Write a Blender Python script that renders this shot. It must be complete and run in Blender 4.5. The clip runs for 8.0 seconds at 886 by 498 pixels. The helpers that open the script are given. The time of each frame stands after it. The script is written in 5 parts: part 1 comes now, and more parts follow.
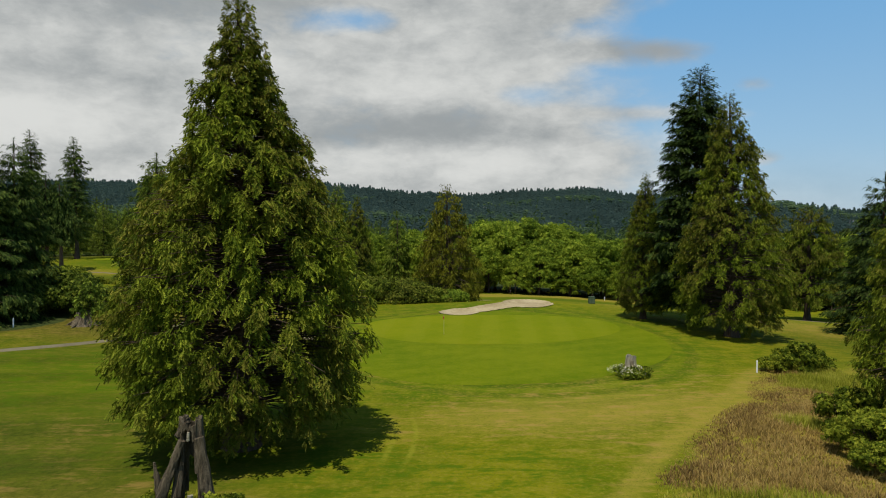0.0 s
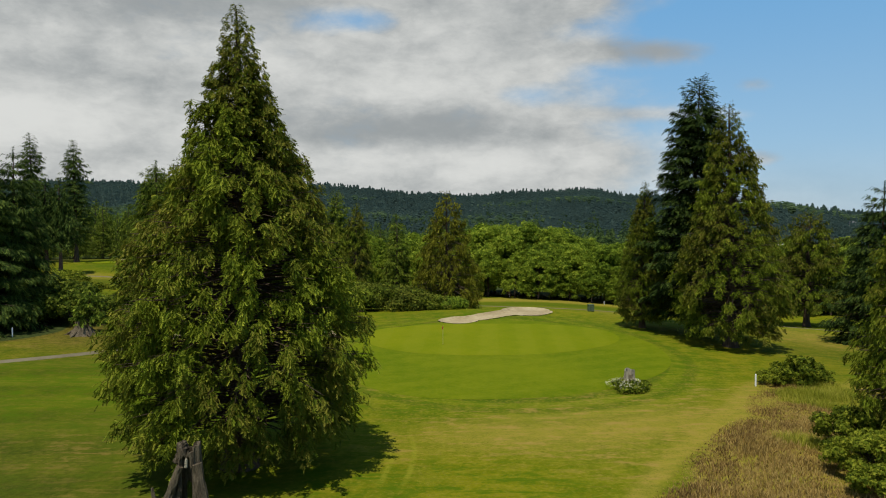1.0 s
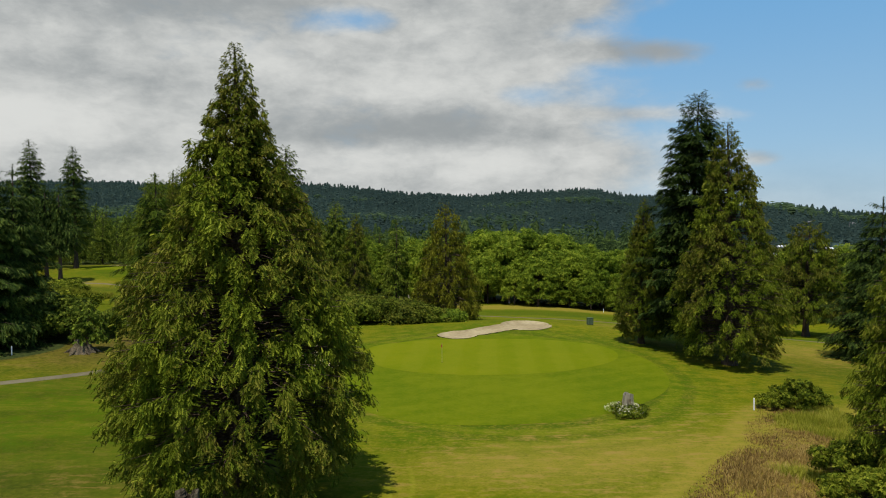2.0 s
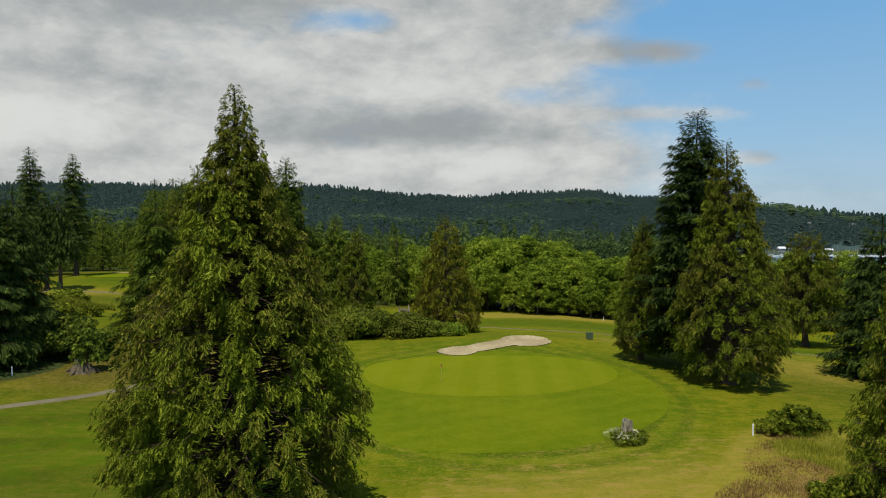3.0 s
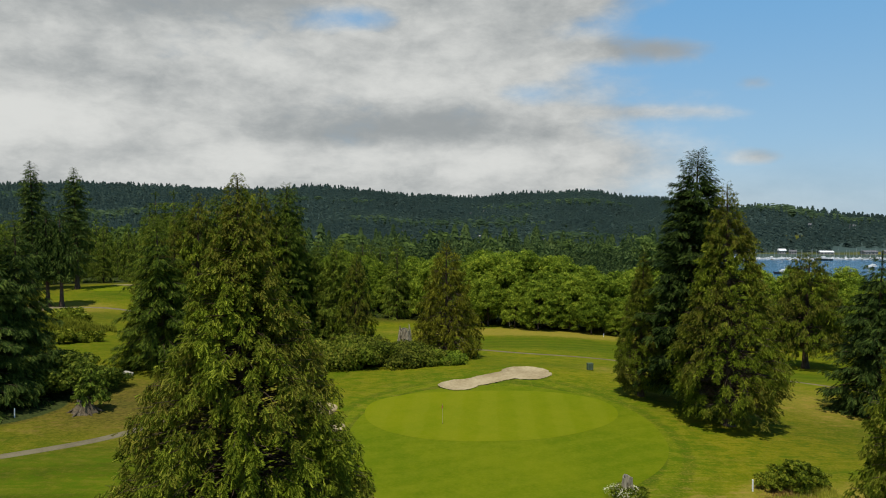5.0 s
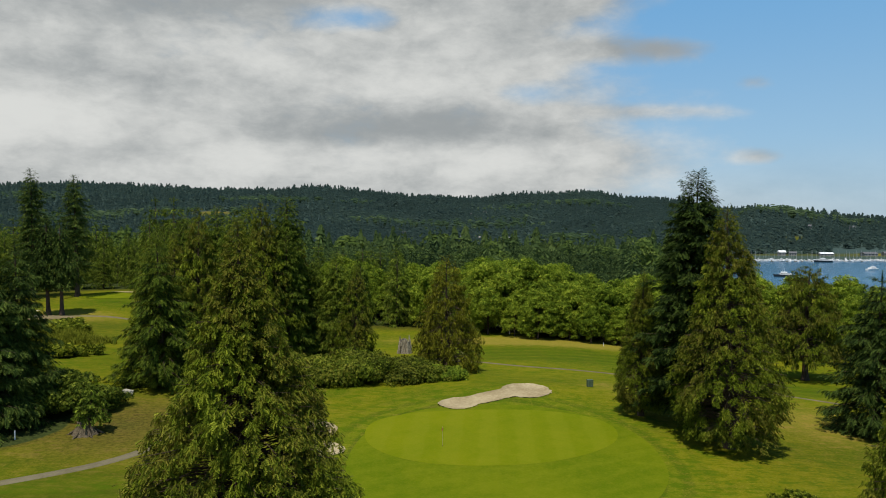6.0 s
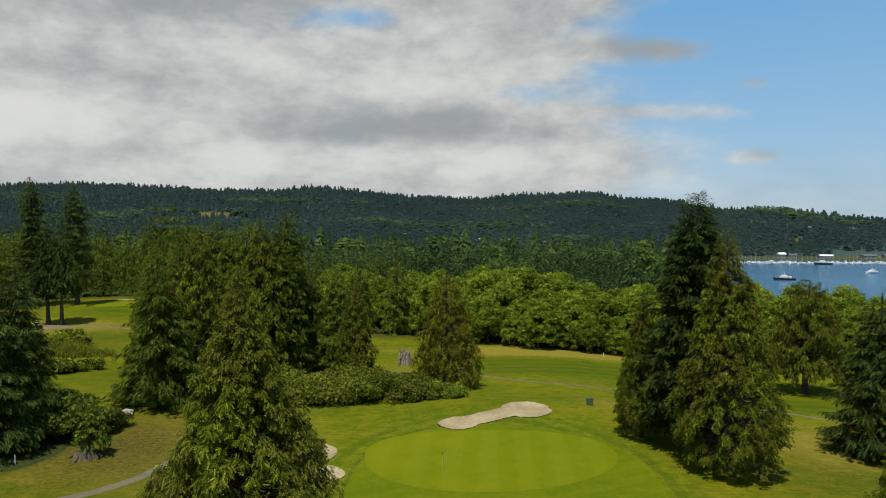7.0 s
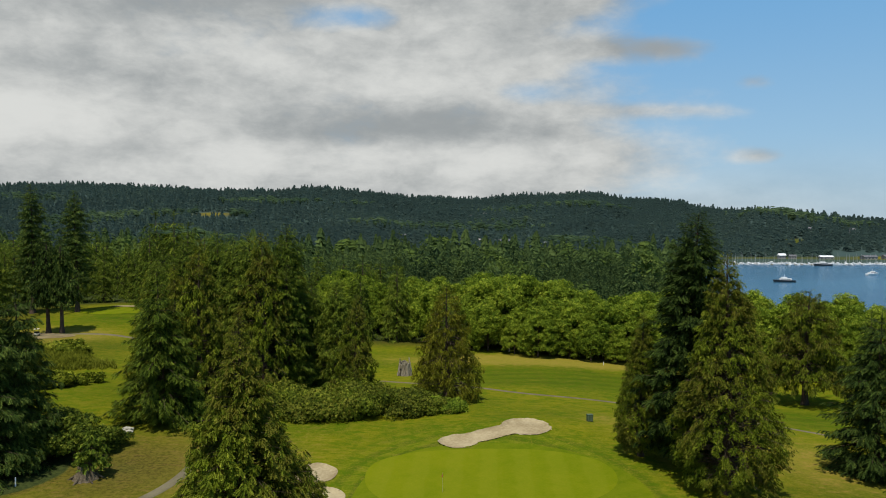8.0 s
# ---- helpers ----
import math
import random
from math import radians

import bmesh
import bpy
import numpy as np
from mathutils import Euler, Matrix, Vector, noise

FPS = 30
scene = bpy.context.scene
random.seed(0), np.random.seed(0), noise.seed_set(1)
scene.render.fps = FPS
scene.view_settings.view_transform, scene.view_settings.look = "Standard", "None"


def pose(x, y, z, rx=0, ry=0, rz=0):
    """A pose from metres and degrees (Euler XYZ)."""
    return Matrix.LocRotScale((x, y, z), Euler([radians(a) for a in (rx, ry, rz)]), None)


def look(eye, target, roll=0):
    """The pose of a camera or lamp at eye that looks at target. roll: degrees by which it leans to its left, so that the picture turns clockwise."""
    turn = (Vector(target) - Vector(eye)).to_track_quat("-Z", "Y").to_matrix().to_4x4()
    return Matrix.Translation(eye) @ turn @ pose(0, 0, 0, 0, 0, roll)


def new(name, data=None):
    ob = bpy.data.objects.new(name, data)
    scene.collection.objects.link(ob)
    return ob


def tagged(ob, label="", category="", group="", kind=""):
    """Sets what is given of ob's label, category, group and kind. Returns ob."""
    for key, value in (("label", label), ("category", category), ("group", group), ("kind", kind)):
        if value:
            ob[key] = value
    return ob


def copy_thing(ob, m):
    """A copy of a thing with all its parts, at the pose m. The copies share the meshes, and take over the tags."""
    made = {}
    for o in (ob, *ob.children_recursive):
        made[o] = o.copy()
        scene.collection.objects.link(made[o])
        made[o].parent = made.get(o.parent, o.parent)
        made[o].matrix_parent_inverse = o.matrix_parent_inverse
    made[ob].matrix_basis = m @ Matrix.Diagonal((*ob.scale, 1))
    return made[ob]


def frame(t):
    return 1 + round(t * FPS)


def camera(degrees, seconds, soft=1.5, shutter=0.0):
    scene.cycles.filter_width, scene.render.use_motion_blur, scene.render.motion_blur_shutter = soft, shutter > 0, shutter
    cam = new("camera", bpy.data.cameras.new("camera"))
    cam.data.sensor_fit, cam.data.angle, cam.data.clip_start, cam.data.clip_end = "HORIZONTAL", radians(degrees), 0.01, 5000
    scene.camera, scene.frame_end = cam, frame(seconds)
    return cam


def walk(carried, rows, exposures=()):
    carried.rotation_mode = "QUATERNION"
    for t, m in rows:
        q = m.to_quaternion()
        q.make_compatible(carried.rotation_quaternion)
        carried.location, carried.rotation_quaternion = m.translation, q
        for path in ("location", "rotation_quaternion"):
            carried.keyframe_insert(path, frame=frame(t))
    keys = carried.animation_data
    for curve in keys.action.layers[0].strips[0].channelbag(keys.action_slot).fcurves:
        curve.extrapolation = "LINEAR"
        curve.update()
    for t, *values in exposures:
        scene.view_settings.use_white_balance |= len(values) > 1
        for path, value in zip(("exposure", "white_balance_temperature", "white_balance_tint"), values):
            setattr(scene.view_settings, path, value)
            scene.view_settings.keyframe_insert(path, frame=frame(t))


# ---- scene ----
cam = camera(66.0, 8.0, soft=1.0)
METRES, EYE, TILT, LEAN, TURN = 18.0, 12.0, -1.6, 0.0, 0.0
ROWS = [
    (0.0, 0.0, 0.0, 0.0, 0.0, 0.0, -0.0),
    (0.5, 0.0011, -0.0003, 0.0201, 0.0, 0.0, -0.03),
    (1.0, 0.0038, -0.0011, 0.0602, -0.02, 0.02, -0.07),
    (1.5, 0.0064, -0.0024, 0.1148, -0.03, -0.0, -0.08),
    (3.0, 0.0114, -0.0111, 0.2936, -0.03, 0.02, -0.01),
    (3.5, 0.0113, -0.0131, 0.3576, -0.03, 0.01, 0.0),
    (4.0, 0.0108, -0.0182, 0.424, -0.03, 0.03, 0.0),
    (4.5, 0.0091, -0.0221, 0.4927, -0.02, -0.05, -0.02),
    (5.0, 0.0074, -0.0236, 0.5626, -0.0, -0.11, -0.04),
    (6.5, 0.0059, -0.0254, 0.7781, -0.01, -0.15, -0.09),
    (7.0, 0.0049, -0.0257, 0.8553, -0.01, -0.15, -0.11),
    (7.5, 0.0032, -0.0264, 0.9322, -0.02, -0.21, -0.13),
    (8.0, 0.0037, -0.0281, 0.999, -0.01, -0.23, -0.13),
]
walk(cam, [(t, pose(0, 0, EYE, TILT, LEAN, TURN) @ pose(METRES * x, METRES * y, METRES * z, 90 + pitch, roll, yaw)) for t, x, y, z, yaw, pitch, roll in ROWS])

# ---- light ----
SUN_WAY = Vector((0.14, 0.38, -1.0)).normalized()
sun = new("sun", bpy.data.lights.new("sun", "SUN"))
sun.data.energy, sun.data.angle, sun.data.color = 5.0, radians(0.55), (1.0, 0.95, 0.86)
sun.matrix_world = look((0, 0, 60), Vector((0, 0, 60)) + SUN_WAY)
scene.view_settings.exposure = 0.0


class Nodes:
    """Short calls to build a node tree."""

    def __init__(self, tree):
        self.tree = tree
        tree.nodes.clear()

    def add(self, kind, **inputs):
        n = self.tree.nodes.new(kind)
        for k, v in inputs.items():
            self.put(n, k.replace("_", " "), v)
        return n

    def put(self, n, key, v):
        sock = n.inputs[int(key[1:])] if key[0] == "i" and key[1:].isdigit() else n.inputs[key]
        if isinstance(v, bpy.types.NodeSocket):
            self.tree.links.new(v, sock)
        elif isinstance(v, bpy.types.Node):
            self.tree.links.new(v.outputs[0], sock)
        else:
            sock.default_value = v

    def math(self, op, a, b=0.0):
        n = self.add("ShaderNodeMath")
        n.operation = op
        self.put(n, "i0", a)
        self.put(n, "i1", b)
        return n.outputs[0]

    def ramp(self, v, lo, hi, a=0.0, b=1.0):
        n = self.add("ShaderNodeMapRange")
        n.interpolation_type = "SMOOTHSTEP"
        for i, w in enumerate((v, lo, hi, a, b)):
            self.put(n, "i%d" % i, w)
        return n.outputs[0]

    def mix(self, f, a, b):
        n = self.add("ShaderNodeMix")
        n.data_type = "RGBA"
        self.put(n, "i0", f)
        for i, c in ((6, a), (7, b)):
            self.put(n, "i%d" % i, (*c, 1.0) if isinstance(c, tuple) and len(c) == 3 else c)
        return n.outputs[2]

    def noise(self, vec, scale, detail=4.0, rough=0.55, dist=0.0):
        return self.add("ShaderNodeTexNoise", Vector=vec, Scale=scale, Detail=detail, Roughness=rough, Distortion=dist).outputs[0]


# ---- sky: broken cloud to the west, clear over the bay ----
world = bpy.data.worlds.new("sky")
scene.world = world
world.use_nodes = True
N = Nodes(world.node_tree)
sky = N.add("ShaderNodeTexSky")
sky.sky_type, sky.sun_disc, sky.sun_elevation, sky.sun_rotation = "NISHITA", False, radians(68.0), radians(200.2)
sky.altitude, sky.air_density, sky.dust_density, sky.ozone_density = 20.0, 1.0, 0.6, 1.2
way = N.add("ShaderNodeTexCoord").outputs["Generated"]
sep = N.add("ShaderNodeSeparateXYZ", Vector=way)
dx, dy, dz = sep.outputs
ahead = N.math("MAXIMUM", dy, 0.12)
u, v = N.math("DIVIDE", dx, ahead), N.math("DIVIDE", dz, ahead)


def puff(cu, cv, ru, rv, power):
    """A soft round influence at a bearing and height in the sky ahead."""
    a = N.math("DIVIDE", N.math("SUBTRACT", u, cu), ru)
    b = N.math("DIVIDE", N.math("SUBTRACT", v, cv), rv)
    r = N.math("SQRT", N.math("ADD", N.math("MULTIPLY", a, a), N.math("MULTIPLY", b, b)))
    return N.ramp(r, 0.0, 1.6, power, 0.0)


def total(first_, *rest):
    for r in rest:
        first_ = N.math("ADD", first_, r)
    return first_


broad = N.add("ShaderNodeMapping", Vector=way, Scale=(1.0, 1.0, 1.6)).outputs[0]
big = N.noise(broad, 3.2, 6.0, 0.52, 0.25)
fine = N.noise(N.add("ShaderNodeVectorMath", i0=broad, i1=(7.3, 2.1, 0.4)).outputs[0], 7.5, 7.0, 0.58, 0.1)
flat = N.add("ShaderNodeMapping", Vector=way, Scale=(1.0, 1.0, 2.2)).outputs[0]
wisp = N.noise(flat, 13.0, 7.0, 0.60, 0.15)
curd = N.noise(N.add("ShaderNodeVectorMath", i0=flat, i1=(1.7, 4.2, 0.9)).outputs[0], 21.0, 8.0, 0.66, 0.35)
rough_ = total(N.math("MULTIPLY", N.math("SUBTRACT", curd, 0.5), 0.16), N.math("MULTIPLY", N.math("SUBTRACT", big, 0.5), 1.1), N.math("MULTIPLY", N.math("SUBTRACT", wisp, 0.5), 0.55))
# how much of the sky is covered
cover = total(N.ramp(u, 0.03, 0.47, 0.62, -0.30), rough_, puff(-0.135, 0.305, 0.085, 0.026, -0.60), puff(0.125, 0.195, 0.05, 0.018, -0.36),
              puff(0.31, 0.26, 0.12, 0.020, 0.55), puff(0.16, 0.34, 0.16, 0.030, 0.35), puff(0.455, 0.215, 0.035, 0.015, 0.42), puff(0.46, 0.105, 0.045, 0.014, 0.45),
              puff(0.33, 0.17, 0.14, 0.012, 0.38), puff(0.25, 0.10, 0.14, 0.05, 0.35))
cover = N.ramp(cover, -0.12, 0.52)
low = N.ramp(dz, 0.0, 0.13, 0.62, 0.0)
cover = N.math("MAXIMUM", cover, N.math("MULTIPLY", low, N.ramp(u, 0.25, 0.7, 1.0, 0.55)))
cover = N.math("MULTIPLY", cover, N.math("MULTIPLY", N.ramp(dz, 0.36, 0.62, 1.0, 0.12), N.ramp(dy, -0.35, 0.15, 0.25, 1.0)))
# how bright the cloud is
shade = total(N.math("MULTIPLY", N.math("SUBTRACT", curd, 0.5), 0.45), N.math("MULTIPLY", N.math("SUBTRACT", fine, 0.5), 0.75), N.math("MULTIPLY", N.math("SUBTRACT", wisp, 0.5), 0.55), N.math("MULTIPLY", N.math("SUBTRACT", big, 0.5), 0.5),
              puff(-0.62, 0.16, 0.16, 0.055, 0.30), puff(-0.30, 0.255, 0.12, 0.04, 0.26), puff(-0.05, 0.205, 0.12, 0.028, 0.20), puff(-0.05, 0.10, 0.22, 0.028, 0.26), puff(-0.40, 0.11, 0.20, 0.03, 0.12),
              puff(-0.08, 0.145, 0.22, 0.030, -0.30), puff(-0.50, 0.115, 0.14, 0.020, -0.16), puff(-0.45, 0.34, 0.30, 0.035, -0.22), puff(-0.50, 0.225, 0.16, 0.03, -0.16), puff(0.30, 0.26, 0.13, 0.022, -0.30),
              puff(0.18, 0.33, 0.20, 0.03, -0.20), puff(0.46, 0.12, 0.06, 0.02, -0.2), puff(0.455, 0.215, 0.05, 0.02, -0.2), puff(0.33, 0.065, 0.06, 0.016, 0.22), puff(0.15, 0.10, 0.12, 0.03, 0.08))
cloud = N.mix(N.ramp(shade, -0.40, 0.42), (0.325, 0.350, 0.358), (0.690, 0.700, 0.678))
blue = N.mix(N.ramp(dz, 0.0, 0.36), (0.36, 0.575, 0.76), (0.165, 0.43, 0.76))
blue = N.mix(N.ramp(dz, 0.36, 0.8), blue, (0.09, 0.22, 0.52))
glow = N.add("ShaderNodeMix")
glow.data_type, glow.blend_type = "RGBA", "MULTIPLY"
N.put(glow, "i0", 1.0)
N.put(glow, "i6", sky.outputs[0])
N.put(glow, "i7", (0.085, 0.085, 0.085, 1.0))
clear = N.mix(0.8, glow.outputs[2], blue)
back = N.add("ShaderNodeBackground", Color=N.mix(cover, clear, cloud), Strength=1.0)
N.add("ShaderNodeOutputWorld", Surface=back)


# ---- materials ----
def material(name, build):
    m = bpy.data.materials.new(name)
    m.use_nodes = True
    n = Nodes(m.node_tree)
    n.add("ShaderNodeOutputMaterial", Surface=build(n))
    return m


def surface(name, dark, light, rough=0.8, scale=1.0, bump=0.3, metal=0.0, spots=0.35, stretch=(1, 1, 1)):
    """A weathered solid: two scales of colour and a fine relief."""
    def build(n):
        co = n.add("ShaderNodeTexCoord").outputs["Object"]
        co = n.add("ShaderNodeMapping", Vector=co, Scale=stretch).outputs[0]
        a, b = n.noise(co, scale, 5.0), n.noise(co, scale * 9.0, 4.0)
        own = n.add("ShaderNodeObjectInfo").outputs["Random"]
        f = n.math("ADD", n.math("MULTIPLY", a, 1.0 - spots), n.math("MULTIPLY", b, spots))
        f = n.math("ADD", f, n.math("MULTIPLY", n.math("SUBTRACT", own, 0.5), 0.12))
        bp = n.add("ShaderNodeBump", Height=b, Strength=bump, Distance=0.05)
        return n.add("ShaderNodeBsdfPrincipled", Base_Color=n.mix(n.ramp(f, 0.3, 0.7), dark, light), Roughness=rough, Metallic=metal, Normal=bp, Specular_IOR_Level=0.08 if rough > 0.75 else 0.5)
    return material(name, build)


def foliage(name, dark, mid, light, thin=0.25, patch=0.35, rough=0.7, own_tint=0.6, shine=0.06, bronze=0.0):
    """Leaves: every spray has its own tint, whole limbs drift in colour, and some light passes through."""
    def build(n):
        co = n.add("ShaderNodeTexCoord").outputs["Object"]
        isl = n.add("ShaderNodeNewGeometry").outputs["Random Per Island"]
        own = n.add("ShaderNodeObjectInfo").outputs["Random"]
        limb = n.noise(co, patch, 3.0)
        f = n.math("ADD", n.math("MULTIPLY", isl, own_tint), n.math("MULTIPLY", limb, 1.2 - own_tint))
        f = n.math("ADD", f, n.math("MULTIPLY", n.math("SUBTRACT", own, 0.5), 0.2))
        c = n.mix(n.ramp(f, 0.25, 0.62), dark, mid)
        c = n.mix(n.ramp(f, 0.62, 0.98), c, light)
        if bronze:
            old = n.ramp(n.noise(co, 0.16, 4.0, 0.6), 0.39, 0.60, 0.0, bronze)
            c = n.mix(n.math("MULTIPLY", old, n.ramp(isl, 0.1, 0.7)), c, (0.165, 0.120, 0.026))
        solid = n.add("ShaderNodeBsdfPrincipled", Base_Color=c, Roughness=rough, Specular_IOR_Level=shine)
        leaf = n.add("ShaderNodeBsdfTranslucent", Color=c)
        m = n.add("ShaderNodeMixShader", Fac=thin)
        n.put(m, "i1", solid)
        n.put(m, "i2", leaf)
        return m
    return material(name, build)


def total_of(n, *terms):
    """A weighted sum."""
    out = 0.0
    for v, w in terms:
        out = n.math("ADD", out, n.math("MULTIPLY", v, w))
    return out


def turf(name, lush, dull, dry, dry_at=0.5, stripes=0.0, angle=0.0, width=2.0, attr=False):
    """Mown grass: patches that have dried out, blade grain, and the bands left by a mower."""
    def build(n):
        co = n.add("ShaderNodeTexCoord").outputs["Object"]
        a = n.noise(co, 0.045, 3.0, 0.5)
        b = n.noise(co, 0.24, 6.0, 0.72)
        k = n.noise(co, 2.3, 5.0, 0.75)
        g = n.noise(co, 9.0, 4.0, 0.8)
        f = total_of(n, (a, 0.5), (b, 0.32), (k, 0.18))
        c = n.mix(n.ramp(f, 0.40, 0.60), lush, dull)
        d = total_of(n, (a, 0.20), (b, 0.35), (k, 0.45))
        if attr:
            cover_node = n.add("ShaderNodeVertexColor")
            cover_node.layer_name = "cover"
            s = n.add("ShaderNodeSeparateColor", Color=cover_node.outputs[0])
            d = n.math("ADD", d, n.math("MULTIPLY", n.math("SUBTRACT", s.outputs[0], 0.4), 0.5))
        c = n.mix(n.ramp(d, dry_at, dry_at + 0.5), c, dry)
        if attr:
            mown = s.outputs[1]
            ring = cover_node.outputs[1]
            fair = n.mix(n.ramp(n.noise(co, 0.3, 5.0, 0.6), 0.35, 0.7), (0.028, 0.054, 0.002), (0.058, 0.080, 0.003))
            c = n.mix(n.math("MULTIPLY", mown, 0.85), c, fair)
        turn = n.add("ShaderNodeMapping", Vector=co, Rotation=(0, 0, angle)).outputs[0]
        wob = n.add("ShaderNodeSeparateXYZ", Vector=turn).outputs[0]
        wave = n.math("SINE", n.math("MULTIPLY", n.math("ADD", wob, n.math("MULTIPLY", b, 2.2)), math.pi / width))
        band = n.math("MULTIPLY", n.ramp(wave, -0.4, 0.4), stripes)
        if attr:
            band = n.math("MULTIPLY", band, mown)
        c = n.mix(band, c, (0.150, 0.165, 0.008))
        if attr:
            near = n.ramp(ring, 0.25, 0.95, 0.8, 0.0)
            c = n.mix(n.math("MULTIPLY", near, 0.8), c, (0.088, 0.122, 0.004))
            turn_ring = n.math("ADD", n.math("MULTIPLY", ring, 26.0), n.math("MULTIPLY", b, 3.0))
            c = n.mix(n.math("MULTIPLY", n.ramp(n.math("SINE", turn_ring), -0.5, 0.6), near), c, (0.038, 0.066, 0.003))
        straw = n.ramp(n.noise(co, 4.5, 4.0, 0.8), 0.47, 0.66, 0.0, 0.60 if attr else 0.16)
        if attr:
            thin_ = n.ramp(mown, 0.0, 1.0, 1.0, 0.3)
            straw = n.math("MULTIPLY", straw, thin_)
        c = n.mix(straw, c, (0.235, 0.200, 0.020))
        c = n.mix(n.ramp(g, 0.49, 0.68, 0.0, 0.70 if attr else 0.25), c, (0.040, 0.056, 0.003))
        pale = n.ramp(n.noise(co, 0.9, 3.0, 0.6), 0.40, 0.68, 0.0, 0.26 if attr else 0.15)
        c = n.mix(n.math("MULTIPLY", pale, thin_) if attr else pale, c, (0.175, 0.165, 0.010))
        if attr:
            grain = n.add("ShaderNodeMapping", Vector=co, Rotation=(0, 0, radians(-24)), Scale=(0.22, 1.0, 1.0)).outputs[0]
            drag = n.noise(grain, 1.7, 8.0, 0.76, 0.4)
            mottle = n.noise(co, 0.55, 8.0, 0.74, 0.3)
            c = n.mix(n.ramp(total_of(n, (drag, 0.5), (mottle, 0.5)), 0.47, 0.58, 0.0, n.ramp(s.outputs[0], 0.2, 0.9, 0.85, 0.2)), c, (0.050, 0.090, 0.002))
            worn = n.math("MULTIPLY", n.ramp(total_of(n, (drag, 0.6), (mottle, 0.4)), 0.50, 0.40), n.ramp(s.outputs[0], 0.35, 1.0, 0.10, 0.75))
            c = n.mix(worn, c, (0.235, 0.160, 0.036))
            # a pair of old wheel tracks that curve past the cedar
            px_, py_, _pz = n.add("ShaderNodeSeparateXYZ", Vector=co).outputs
            bow = n.math("SUBTRACT", py_, 38.5)
            off_ = n.math("SUBTRACT", n.math("ADD", px_, 2.2), n.math("MULTIPLY", n.math("MULTIPLY", bow, bow), -0.022))
            pair_ = n.math("ABSOLUTE", n.math("SUBTRACT", n.math("ABSOLUTE", off_), 0.62))
            rut = n.math("MULTIPLY", n.ramp(pair_, 0.06, 0.26, 0.55, 0.0), n.ramp(n.math("ABSOLUTE", bow), 2.5, 5.5, 1.0, 0.0))
            c = n.mix(n.math("MULTIPLY", rut, n.ramp(k, 0.3, 0.6)), c, (0.190, 0.185, 0.014))
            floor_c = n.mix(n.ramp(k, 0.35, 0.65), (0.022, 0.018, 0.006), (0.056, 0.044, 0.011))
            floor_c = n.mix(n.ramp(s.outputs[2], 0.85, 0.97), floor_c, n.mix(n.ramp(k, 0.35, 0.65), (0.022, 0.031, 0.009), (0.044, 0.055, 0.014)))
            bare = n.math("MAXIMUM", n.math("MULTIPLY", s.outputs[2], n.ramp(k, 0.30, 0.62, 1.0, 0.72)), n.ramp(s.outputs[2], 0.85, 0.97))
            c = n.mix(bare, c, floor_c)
            # Wooded ground beyond 820 m fades into a painted blue-green haze tint.
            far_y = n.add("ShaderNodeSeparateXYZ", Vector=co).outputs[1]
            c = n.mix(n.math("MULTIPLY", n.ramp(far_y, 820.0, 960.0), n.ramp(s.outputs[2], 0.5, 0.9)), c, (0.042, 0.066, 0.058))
        bp = n.add("ShaderNodeBump", Height=g, Strength=0.5, Distance=0.06)
        return n.add("ShaderNodeBsdfPrincipled", Base_Color=c, Roughness=0.95, Specular_IOR_Level=0.02, Normal=bp)
    return material(name, build)


M_GROUND = turf("rough_grass", (0.060, 0.086, 0.002), (0.132, 0.130, 0.003), (0.200, 0.162, 0.022), 0.55, 0.24, radians(82), 3.4, attr=True)
M_GREEN = turf("green_grass", (0.100, 0.132, 0.002), (0.130, 0.150, 0.003), (0.160, 0.156, 0.006), 0.75, 0.30, radians(4), 2.1)
M_FRINGE = turf("fringe_grass", (0.070, 0.106, 0.002), (0.104, 0.130, 0.003), (0.150, 0.135, 0.012), 0.72, 0.10, radians(62), 1.5)
M_SAND = surface("bunker_sand", (0.215, 0.165, 0.085), (0.37, 0.305, 0.175), 0.95, 0.3, 0.4)
M_DIRT = surface("bare_earth", (0.110, 0.084, 0.040), (0.235, 0.180, 0.090), 0.95, 0.25, 0.5)
M_PATH = surface("old_asphalt", (0.100, 0.084, 0.046), (0.155, 0.132, 0.076), 0.92, 0.5, 0.4)
M_BARK = surface("bark", (0.045, 0.030, 0.020), (0.12, 0.085, 0.060), 0.95, 2.0, 0.8, stretch=(3, 3, 0.4))
M_SNAG = surface("weathered_wood", (0.016, 0.012, 0.008), (0.195, 0.155, 0.098), 0.95, 2.6, 1.0, spots=0.5, stretch=(4, 4, 0.35))
M_PALEWOOD = surface("bleached_wood", (0.15, 0.130, 0.085), (0.38, 0.335, 0.235), 0.95, 2.5, 0.9, stretch=(4, 4, 0.5))
M_WHITE = surface("white_paint", (0.60, 0.60, 0.58), (0.80, 0.80, 0.78), 0.5, 3.0, 0.1)
M_RED = surface("red_cloth", (0.30, 0.02, 0.015), (0.45, 0.03, 0.02), 0.7, 3.0, 0.1)
M_SIGN = surface("green_board", (0.050, 0.080, 0.045), (0.10, 0.135, 0.080), 0.8, 2.0, 0.1)
M_ROCK = surface("pale_rock", (0.25, 0.235, 0.18), (0.46, 0.43, 0.35), 0.85, 2.0, 0.5)
M_CEDAR = foliage("cedar_sprays", (0.026, 0.044, 0.005), (0.142, 0.186, 0.011), (0.350, 0.390, 0.034), 0.17, 0.9, own_tint=0.45, bronze=0.62)
